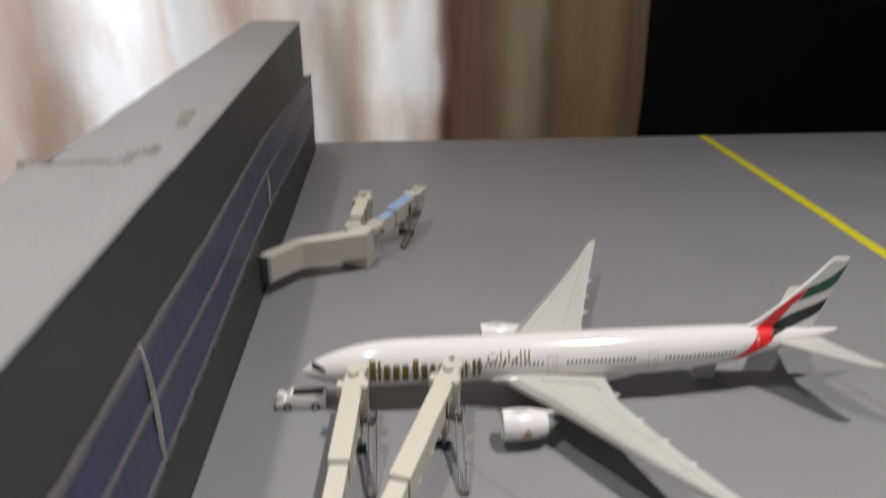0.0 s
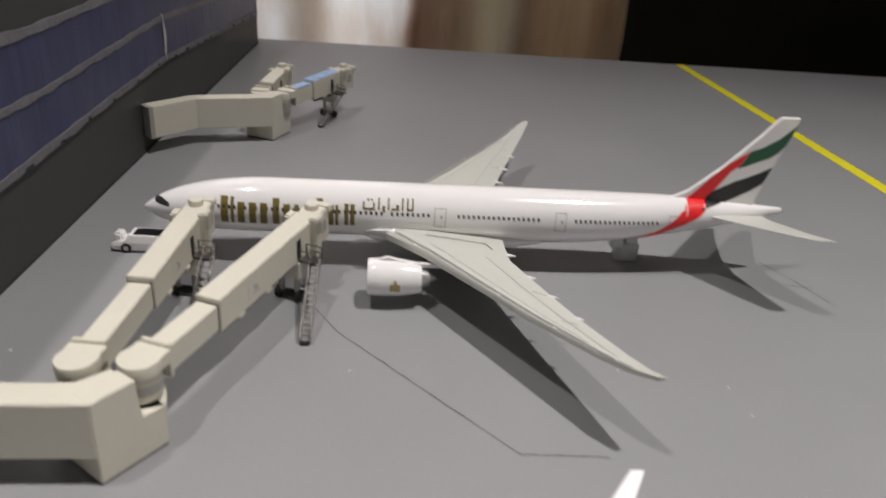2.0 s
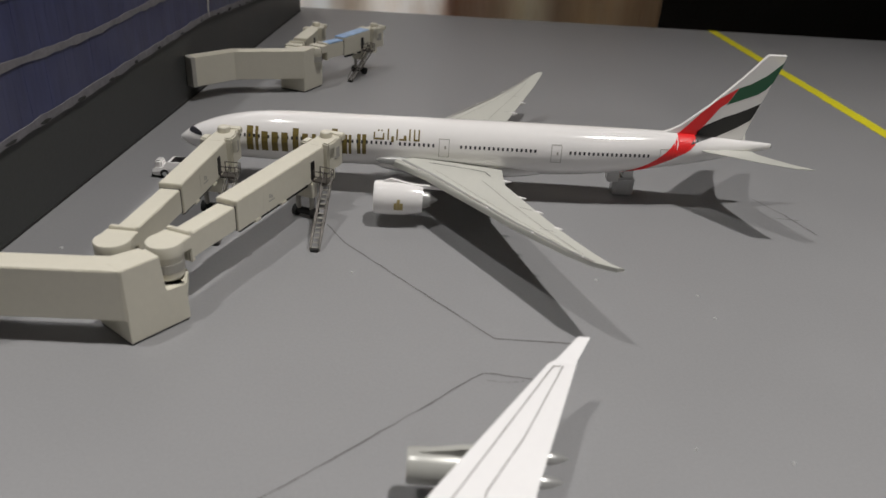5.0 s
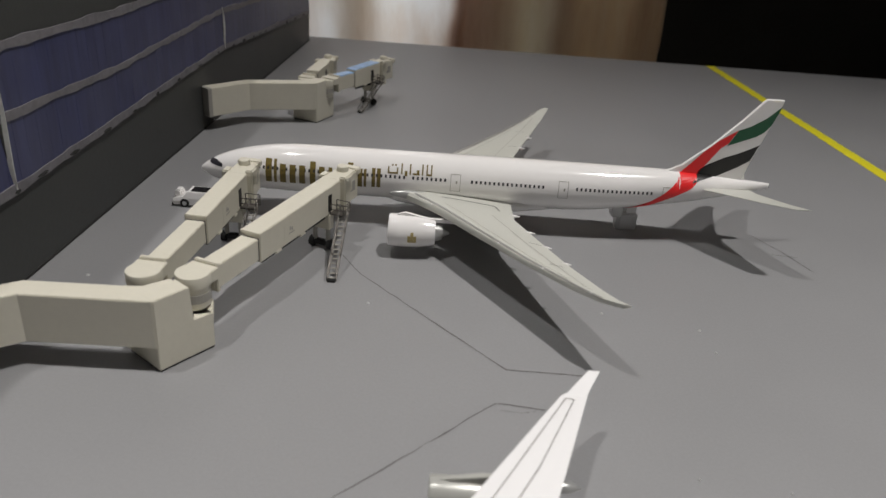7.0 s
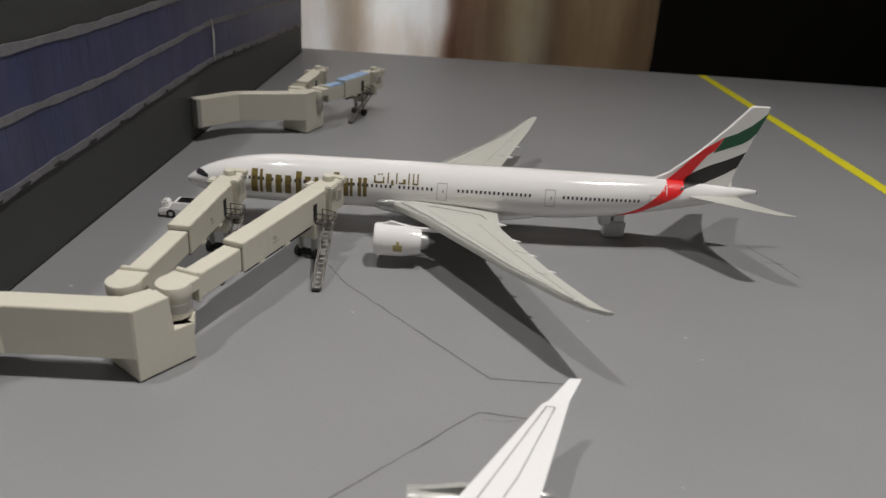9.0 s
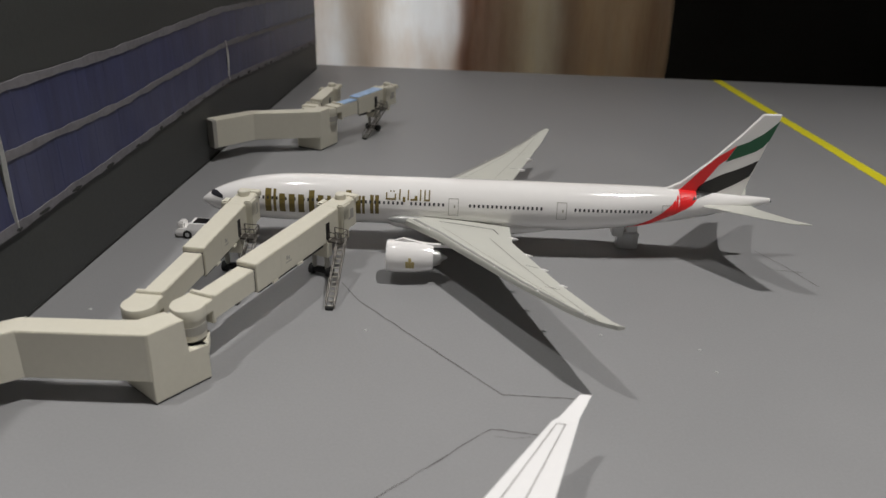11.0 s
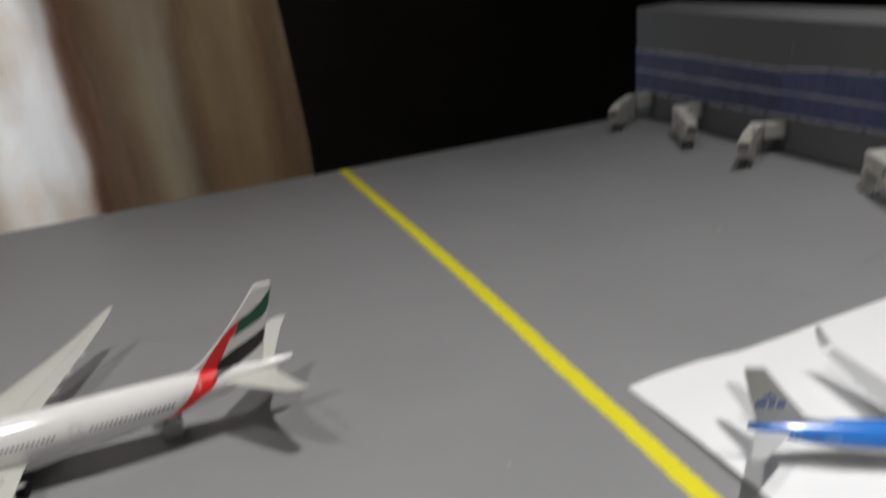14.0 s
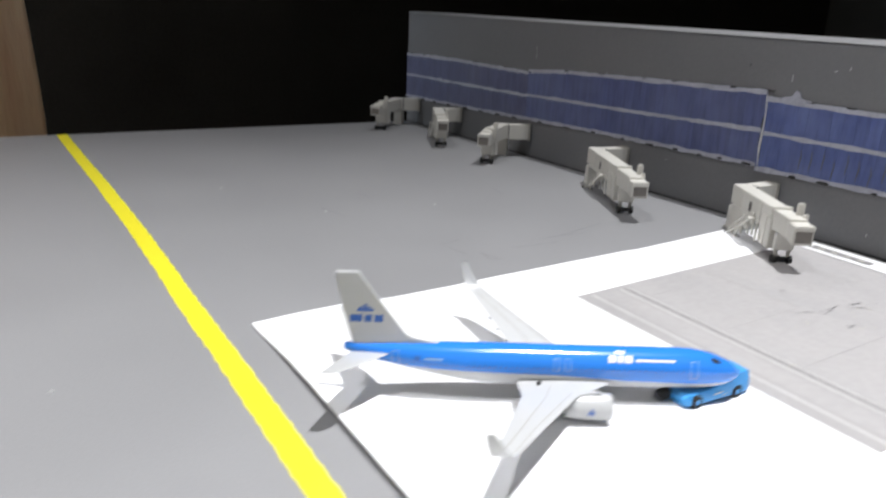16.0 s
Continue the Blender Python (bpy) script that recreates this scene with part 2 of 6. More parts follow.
def curtain_cloth():
    """Cream and brown striped cloth: thin panels let the window's daylight through, lined ones do not."""
    m, nt, b = nodes_of("striped_curtain_cloth")
    link = nt.links.new
    co = add(nt, "ShaderNodeTexCoord")
    sep = nt.nodes.new("ShaderNodeSeparateXYZ")
    link(co.outputs["Object"], sep.inputs[0])
    wob = add(nt, "ShaderNodeTexNoise", Scale=6.0, Detail=3.0)
    link(co.outputs["Object"], wob.inputs["Vector"])
    shift = nt.nodes.new("ShaderNodeMath")
    shift.operation = "MULTIPLY_ADD"
    shift.inputs[1].default_value = 0.05
    link(wob.outputs["Fac"], shift.inputs[0])
    link(sep.outputs["X"], shift.inputs[2])
    pos = nt.nodes.new("ShaderNodeMapRange")
    pos.inputs["From Min"].default_value, pos.inputs["From Max"].default_value = -0.370, 0.310
    link(shift.outputs[0], pos.inputs["Value"])
    col = nt.nodes.new("ShaderNodeValToRGB")
    stops = [(0.0, (0.86, 0.75, 0.68)), (0.12, (0.90, 0.83, 0.78)), (0.24, (0.86, 0.76, 0.69)), (0.31, (0.90, 0.88, 0.87)), (0.42, (0.90, 0.88, 0.86)),
             (0.46, (0.86, 0.76, 0.69)), (0.55, (0.90, 0.87, 0.84)), (0.59, (0.86, 0.77, 0.68)), (0.625, (0.90, 0.87, 0.84)), (0.69, (0.90, 0.86, 0.83)),
             (0.71, (0.50, 0.28, 0.18)), (0.75, (0.69, 0.53, 0.37)), (0.785, (0.85, 0.76, 0.60)), (0.815, (0.88, 0.80, 0.66)), (0.835, (0.61, 0.46, 0.31)), (0.86, (0.77, 0.61, 0.40)), (0.90, (0.83, 0.67, 0.46)), (0.93, (0.65, 0.49, 0.33)), (0.96, (0.75, 0.59, 0.40)), (1.0, (0.61, 0.46, 0.31))]
    ramp = col.color_ramp
    while len(ramp.elements) < len(stops):
        ramp.elements.new(0.5)
    for e, (p, c) in zip(ramp.elements, stops):
        e.position, e.color = p, (*c, 1)
    link(pos.outputs["Result"], col.inputs["Fac"])
    tall = add(nt, "ShaderNodeMapping", Scale=(1.0, 1.0, 0.2), Rotation=(0.0, 0.1, 0.0))
    link(co.outputs["Object"], tall.inputs["Vector"])
    crinkle = add(nt, "ShaderNodeTexNoise", Scale=95.0, Detail=5.0, Roughness=0.6)
    link(tall.outputs[0], crinkle.inputs["Vector"])
    relief = add(nt, "ShaderNodeBump", Strength=0.55, Distance=0.006)
    link(crinkle.outputs["Fac"], relief.inputs["Height"])
    link(relief.outputs["Normal"], b.inputs["Normal"])
    weave = add(nt, "ShaderNodeTexNoise", Scale=120.0, Detail=6.0, Roughness=0.65)
    link(tall.outputs[0], weave.inputs["Vector"])
    mx = nt.nodes.new("ShaderNodeMix")
    mx.data_type, mx.blend_type = "RGBA", "OVERLAY"
    mx.inputs["Factor"].default_value = 0.32
    link(col.outputs["Color"], mx.inputs[6])
    link(weave.outputs["Fac"], mx.inputs[7])
    blot = add(nt, "ShaderNodeMapping", Scale=(1.0, 1.0, 0.4), Rotation=(0.0, 0.25, 0.0))
    link(co.outputs["Object"], blot.inputs["Vector"])
    cloud = add(nt, "ShaderNodeTexNoise", Scale=26.0, Detail=5.0, Roughness=0.6)
    link(blot.outputs[0], cloud.inputs["Vector"])
    spread = add(nt, "ShaderNodeMapRange", **{"From Min": 0.46, "From Max": 0.72, "To Min": 0.0, "To Max": 0.55})
    link(cloud.outputs["Fac"], spread.inputs["Value"])
    dyed = nt.nodes.new("ShaderNodeMix")
    dyed.data_type = "RGBA"
    link(spread.outputs["Result"], dyed.inputs["Factor"])
    link(mx.outputs[2], dyed.inputs[6])
    dyed.inputs[7].default_value = (0.66, 0.53, 0.41, 1)
    mx = dyed
    link(mx.outputs[2], b.inputs["Base Color"])
    b.inputs["Roughness"].default_value = 0.8
    b.inputs["Sheen Weight"].default_value = 0.2
    thin = nt.nodes.new("ShaderNodeValToRGB")
    thin.color_ramp.interpolation = "EASE"
    tstops = [(0.0, 0.50), (0.12, 0.65), (0.26, 0.5), (0.32, 0.8), (0.42, 0.75), (0.47, 0.5), (0.55, 0.7), (0.59, 0.55), (0.63, 0.8), (0.69, 0.7), (0.712, 0.22), (0.76, 0.26), (0.80, 0.42), (0.84, 0.24), (0.9, 0.28), (1.0, 0.18)]
    while len(thin.color_ramp.elements) < len(tstops):
        thin.color_ramp.elements.new(0.5)
    for e, (p, v) in zip(thin.color_ramp.elements, tstops):
        e.position, e.color = p, (v, v, v, 1)
    link(pos.outputs["Result"], thin.inputs["Fac"])
    tr = nt.nodes.new("ShaderNodeBsdfTranslucent")
    link(mx.outputs[2], tr.inputs["Color"])
    ms = nt.nodes.new("ShaderNodeMixShader")
    link(thin.outputs["Color"], ms.inputs[0])
    link(b.outputs[0], ms.inputs[1])
    link(tr.outputs[0], ms.inputs[2])
    link(ms.outputs[0], nt.nodes["Material Output"].inputs["Surface"])
    return m


M_APRON, M_CURTAIN = printed_apron(), curtain_cloth()


# ---- mesh helpers, in millimetres ----
def part(name, bm, material, parent=None, label="", smooth=False, kind=""):
    """Links a bmesh made in millimetres as one mesh object under a thing or a part."""
    for v in bm.verts:
        v.co *= MM
    bmesh.ops.recalc_face_normals(bm, faces=bm.faces)
    me = bpy.data.meshes.new(name)
    bm.to_mesh(me)
    bm.free()
    for m in material if isinstance(material, (list, tuple)) else [material]:
        me.materials.append(m)
    if smooth:
        for p in me.polygons:
            p.use_smooth = True
        me.set_sharp_from_angle(angle=radians(38))
    ob = new(name, me)
    if parent:
        ob.parent = parent
    return tagged(ob, label=label, kind=kind)


def thing(name, label, category, at=(0, 0, 0), turn=0, group=""):
    ob = new(name)
    ob.empty_display_size = 0.01
    ob.matrix_world = pose(at[0] * MM, at[1] * MM, at[2] * MM, 0, 0, turn)
    return tagged(ob, label, category, group)


def box(bm, x0, x1, y0, y1, z0, z1, bevel=0.0, m=None):
    vs = bmesh.ops.create_cube(bm, size=1)["verts"]
    for v in vs:
        v.co = Vector(((x0 + x1) / 2 + v.co.x * (x1 - x0), (y0 + y1) / 2 + v.co.y * (y1 - y0), (z0 + z1) / 2 + v.co.z * (z1 - z0)))
        if m:
            v.co = m @ v.co
    if bevel:
        edges = list({e for v in vs for e in v.link_edges})
        bmesh.ops.bevel(bm, geom=edges, offset=bevel, segments=2, affect="EDGES")
    return bm


def new_box(*args, **kw):
    return box(bmesh.new(), *args, **kw)


def prism(bm, poly, z0, z1, bevel=0.0):
    lo = [bm.verts.new((x, y, z0)) for x, y in poly]
    hi = [bm.verts.new((x, y, z1)) for x, y in poly]
    n = len(poly)
    faces = [bm.faces.new(lo[::-1]), bm.faces.new(hi)]
    faces += [bm.faces.new((lo[i], lo[(i + 1) % n], hi[(i + 1) % n], hi[i])) for i in range(n)]
    if bevel:
        bmesh.ops.bevel(bm, geom=list({e for f in faces for e in f.edges}), offset=bevel, segments=2, affect="EDGES")
    return bm


def loft(bm, rings, cap=True, mats=None):
    """Skins a row of rings of equal length."""
    made = [[bm.verts.new(p) for p in ring] for ring in rings]
    n = len(made[0])
    for a, b in zip(made, made[1:]):
        for i in range(n):
            f = bm.faces.new((a[i], a[(i + 1) % n], b[(i + 1) % n], b[i]))
            if mats:
                f.material_index = mats[i]
    if cap:
        bm.faces.new(made[0][::-1])
        bm.faces.new(made[-1])
    return bm


def rod(bm, a, b, r, seg=8, r2=None):
    """A round bar from a to b."""
    a, b = Vector(a), Vector(b)
    q = (b - a).to_track_quat("Z", "Y")
    rings = []
    for p, rad in ((a, r), (b, r if r2 is None else r2)):
        rings.append([p + q @ Vector((math.cos(2 * math.pi * i / seg) * rad, math.sin(2 * math.pi * i / seg) * rad, 0)) for i in range(seg)])
    return loft(bm, rings)


def turned(bm, profile, origin, axis="x", seg=24):
    """A body of revolution: profile of (along, radius)."""
    rings = []
    for s, r in profile:
        ring = []
        for i in range(seg):
            c, d = math.cos(2 * math.pi * i / seg) * r, math.sin(2 * math.pi * i / seg) * r
            ring.append(Vector(origin) + (Vector((s, c, d)) if axis == "x" else Vector((c, d, s)) if axis == "z" else Vector((c, s, d))))
        rings.append(ring)
    return loft(bm, rings)


def ribbon(bm, pts, width, z, rough=0.0, rnd=None):
    """A flat painted or drawn line along points on a level surface."""
    left, right = [], []
    for i, p in enumerate(pts):
        a, b = Vector(pts[max(0, i - 1)]), Vector(pts[min(len(pts) - 1, i + 1)])
        d = (b - a).normalized()
        n = Vector((-d.y, d.x))
        j, k = (rnd.uniform(-rough, rough), rnd.uniform(-rough, rough)) if rnd else (0, 0)
        left.append(bm.verts.new((*(Vector(p) + n * (width / 2 + j)), z)))
        right.append(bm.verts.new((*(Vector(p) - n * (width / 2 + k)), z)))
    for i in range(len(pts) - 1):
        bm.faces.new((left[i], right[i], right[i + 1], left[i + 1]))
    return bm


def along(a, b, n):
    return [(a[0] + (b[0] - a[0]) * i / n, a[1] + (b[1] - a[1]) * i / n) for i in range(n + 1)]


# ---- the room and the table ----
bm = prism(bmesh.new(), [(-190, -430), (640, -430), (640, 294), (-190, 302)], -18, 0, bevel=0.8)
tagged(part("table_top", bm, M_TABLE), "matt grey painted board used as a model airport apron", "table top", kind="structure")
tagged(part("floor", new_box(-900, 1650, -950, 700, -760, -740), M_ROOMFLOOR), "dark wooden room floor", "floor", kind="structure")
# mostly unseen room shell, coloured dark so that shadows get little bounce
tagged(part("ceiling", new_box(-900, 1650, -950, 700, 2200, 2220), M_ROOMWALL), "plain unseen ceiling, darkened in colour to limit bounced light", "ceiling", kind="structure")
tagged(part("wall_west", new_box(-920, -900, -950, 700, -740, 2200), M_ROOMWALL), "plain room wall, darkened in colour to limit bounced light", "wall", kind="structure")
tagged(part("wall_east", new_box(1650, 1670, -950, 700, -740, 2200), M_ROOMWALL), "plain room wall, darkened in colour to limit bounced light", "wall", kind="structure")
tagged(part("wall_south", new_box(-900, 1650, -970, -950, -740, 2200), M_ROOMWALL), "plain room wall, darkened in colour to limit bounced light", "wall", kind="structure")
tagged(part("wall_north", new_box(-900, 1650, 700, 720, -740, 2200), M_BACK), "far wall with its unlit dark put into near-black colour", "wall", kind="structure")



def curtain():
    bm = bmesh.new()
    rnd = random.Random(4)
    nx, nz = 320, 30
    x0, x1, zb, zt = -640.0, 259.0, -700.0, 900.0
    phase = [rnd.uniform(0, 6.28) for _ in range(4)]
    grid = []
    for j in range(nz + 1):
        z = zb + (zt - zb) * j / nz
        row = []
        for i in range(nx + 1):
            x = x0 + (x1 - x0) * i / nx
            u = x / 21 + phase[0] + 1.3 * math.sin(x / 60 + phase[1]) - z / 900
            y = 400 + 13 * (1 - 1.9 * abs(math.sin(u / 2)) ** 1.35) + 3.5 * math.sin(x / 8.3 + phase[2] + z / 160) + 2.0 * math.sin(x / 14.0 - z / 70 + phase[3])
            row.append(bm.verts.new((x + 6 * math.sin(z / 190 + i * 0.02) - max(0, z) * 0.085, y + 3 * math.sin(z / 150 + x / 40), z)))
        grid.append(row)
    for a, b in zip(grid, grid[1:]):
        for i in range(nx):
            bm.faces.new((a[i], a[i + 1], b[i + 1], b[i]))
    ob = part("curtain", bm, M_CURTAIN, smooth=True)
    solid = ob.modifiers.new("cloth", "SOLIDIFY")
    solid.thickness = 0.0006
    return tagged(ob, "cream and brown striped curtain with daylight behind", "curtain")


curtain()

rnd = random.Random(11)
bm = bmesh.new()
yl = [(263.2, 297), (266, 230), (270, 150), (273.3, 63), (274.5, 10), (274.7, -12), (276.2, -60), (277.6, -124), (278.6, -260), (279.2, -425)]
pts = []
for a, b in zip(yl, yl[1:]):
    pts += along(a, b, max(2, int(abs(b[1] - a[1]) / 2.2)))[:-1]
ribbon(bm, pts, 6.3, 0.12, 0.22, rnd)
tagged(part("taxi_line", bm, M_YELLOW, kind="structure"), "yellow tape taxi line on the grey board", "line")


def pencil_line(pts, width=0.3, lead=M_PENCIL):
    fine = []
    for a, b in zip(pts, pts[1:]):
        fine += along(a, b, 14)[:-1]
    fine.append(pts[-1])
    r = random.Random(int(pts[0][0] * 7))
    fine = [(x + r.uniform(-0.15, 0.15), y + r.uniform(-0.15, 0.15)) for x, y in fine]
    tagged(part("pencil_line", ribbon(bmesh.new(), fine, width, 0.06, 0.09, r), lead, kind="structure"), "thin dark pencil stand line on the board", "line")


pencil_line([(50, -30), (56.6, -41), (95.9, -83.2), (114, -83.6)])
pencil_line([(44, -142), (62.4, -125.6), (92.8, -96.0), (103.5, -97.3)])
pencil_line([(93.6, -98.4), (98, -98.8), (101.5, -98.0)], 0.16, M_FAINT)
pencil_line([(186, 6), (192, -6), (197, -20)], 0.25)
pencil_line([(188, -9), (196, -10)], 0.22)
for pts in ([(376.6, 86.0), (379.2, 82.2)], [(383.4, -15.6), (385.4, -22.0)], [(459.6, 0.6), (462.6, -12.4)], [(432, 56), (434.4, 51)], [(374.7, 1.5), (385.4, 3.5)], [(375.2, -1.6), (377.0, -13.6)], [(383.6, -12.8), (382.2, -21.6), (386.8, -23.0)], [(396.9, -13.2), (419.2, -14.6)], [(426.2, -7.8), (455.4, 0.1)], [(379.2, 90.0), (379.3, 76)], [(351, 69), (355.7, 52)], [(447, 74), (443.8, 60)], [(414.6, -7.8), (439.2, -8.3)]):
    pencil_line(pts, 0.2, M_FAINT)
bm = bmesh.new()
for x, y, s in ((60.5, -57, 0.5), (132, -116, 0.35), (-12, -64, 0.7), (-16, -52, 0.6), (150, -70, 0.5), (320, 120, 0.7), (351, 62, 0.6), (402, 55, 0.7), (236, -60, 0.6), (148.7, -59.9, 0.5), (149.4, -118.3, 0.35), (123.7, -54.3, 0.5)):
    turned(bm, [(0.0, s), (0.25, s * 0.7), (0.35, s * 0.2)], (x, y, 0.02), "z", 6)
tagged(part("paint_fleck", bm, M_FLECK, kind="stuff"), "tiny white paint flecks on the board", "flecks")

# white paper and the printed grey apron laid on it
bm = bmesh.new()
edge_y = [(287.5, -42.2), (300.5, -40.6), (315, -40.1), (333, -41.8), (354, -41.0), (374, -39.0), (405, -36.7), (440, -35.7), (507, -29.5), (523, -28.5)]
edge_x = [(-42.2, 287.5), (-65.6, 288.6), (-101.7, 289.4), (-131, 290.2), (-200, 291.6), (-338, 294)]


def between(table, v):
    """Straight-line reading of a table of (place, value)."""
    lo, hi = sorted(table)[0], sorted(table)[-1]
    if v <= lo[0]:
        return lo[1]
    for p, q in zip(sorted(table), sorted(table)[1:]):
        if v <= q[0]:
            return p[1] + (q[1] - p[1]) * (v - p[0]) / (q[0] - p[0])
    return hi[1]


# the sheet's long side curls up a little off the board
grid = []
for j in range(41):
    g = j / 40
    row = []
    for i in range(49):
        f = (i / 48) ** 1.6
        y = -40 - 298 * g
        x = between(edge_x, y)
        x += (523 - x) * f
        y += (between(edge_y, x) + 40) * (1 - g)
        lift = 1.7 * math.exp(-((x - 288) / 9) ** 2) * (1 - math.exp(-((y + 42) / 26) ** 2)) + 0.5 * math.exp(-((y + 38) / 7) ** 2) * (0.5 + 0.5 * math.sin(x / 17)) * (1 if x < 440 else 0)
        row.append((x, y, 0.06 + lift))
    grid.append(row)
top = [[bm.verts.new((x, y, z + 0.36)) for x, y, z in row] for row in grid]
low = [[bm.verts.new((x, y, z)) for x, y, z in row] for row in grid]
for layer in (top, low):
    for a, b in zip(layer, layer[1:]):
        for i in range(48):
            bm.faces.new((a[i], a[i + 1], b[i + 1], b[i]))
rim = [(0, i) for i in range(49)] + [(j, 48) for j in range(1, 41)] + [(40, i) for i in range(47, -1, -1)] + [(j, 0) for j in range(39, 0, -1)]
for (j0, i0), (j1, i1) in zip(rim, rim[1:] + rim[:1]):
    bm.faces.new((top[j0][i0], top[j1][i1], low[j1][i1], low[j0][i0]))
tagged(part("paper_sheet", bm, M_PAPER), "large white paper sheet lying on the board", "paper")
bm = prism(bmesh.new(), [(386.8, -65.4), (387.8, -164), (522, -168), (522, -56)][::-1], 0.47, 0.62)
apron = part("apron_print", bm, M_APRON)
tagged(apron, "light grey apron print with smudges on white paper", "paper")
for x, w, mat, lab in ((406.3, 0.6, M_PRINTDARK, "darker printed line"), (404.6, 0.9, M_PRINTPALE, "pale printed line"), (408.0, 0.5, M_PRINTPALE, "pale printed line"), (392.3, 1.1, M_PRINTPALE, "pale printed line"), (394.0, 0.3, M_HATCH, "faint printed line"), (389.6, 0.25, M_HATCH, "faint printed line")):
    part("print_line", ribbon(bmesh.new(), along((x, -66.4), (x + 0.3, -164.2), 40), w, 0.70, 0.08, rnd), mat, apron, lab)
for x0, y0, x1, y1 in ((411, -75.2, 432, -73.8), (409, -105, 446, -103.2), (409, -131, 470, -128), (446, -66, 447.5, -104), (470, -64, 470.6, -84), (500, -98, 519, -97)):
    part("print_joint", ribbon(bmesh.new(), along((x0, y0), (x1, y1), 20), 0.2, 0.69, 0.07, rnd), M_HATCH, apron, "faint printed joint")
rs = random.Random(21)
bm = bmesh.new()
for cx, cy, n_marks, spread in ((466, -113, 16, 9), (455, -122, 5, 7), (434, -113, 6, 5), (408, -128, 4, 5), (485, -140, 10, 12)):
    for _ in range(n_marks):
        x, y = cx + rs.gauss(0, spread * 0.6), cy + rs.gauss(0, spread * 0.25)
        ribbon(bm, along((x, y), (x + rs.uniform(-0.4, 1.6), y + rs.uniform(-1.0, 0.4)), 3), rs.uniform(0.25, 0.7), 0.66, 0.1, rs)
tagged(part("smudge_mark", bm, M_CREAMD, kind="stuff"), "small dark scuff marks on the apron print", "marks")
strip = part("card_strip", new_box(508.2, 519.4, -116, -57, 0.64, 0.95, bevel=0.05), M_PAPER)
part("printed_bar", new_box(510.6, 515.4, -88, -62.5, 0.97, 1.05), M_PRINTDARK, strip, "grey printed bar")
for k in range(4):
    part("printed_dash", new_box(511.8, 514.0, -84.5 + 5.4 * k, -82.3 + 5.4 * k, 1.06, 1.1), M_CREAMD, strip)
tagged(strip, "flat white card strip with a grey printed bar", "card")
# pale printed hatching and dragged smudges
for k in range(9):
    x = 466.0 + 2.9 * k
    part("hatch_line", ribbon(bmesh.new(), along((x, -80.5 - 0.35 * k), (x - 2.2, -96.5 - 0.3 * k), 8), 0.32, 0.68, 0.06, rs), M_HATCH, apron)
bm = bmesh.new()
for cx, cy, n_marks, sx, sy in ((456, -109, 16, 5.5, 1.2), (466, -111, 10, 3.0, 1.0), (446, -106, 7, 4.0, 0.9), (454.5, -91.5, 4, 0.9, 0.5), (448, -119.5, 5, 1.1, 0.6)):
    for _ in range(n_marks):
        x, y = cx + rs.gauss(0, sx), cy + rs.gauss(0, sy)
        ribbon(bm, along((x, y), (x + rs.uniform(0.5, 2.6), y + rs.uniform(-0.9, 0.2)), 4), rs.uniform(0.2, 0.75), 0.72, 0.14, rs)
tagged(part("drag_smudge", bm, M_SMUDGE, kind="stuff"), "dark dragged smudges on the apron print", "marks")


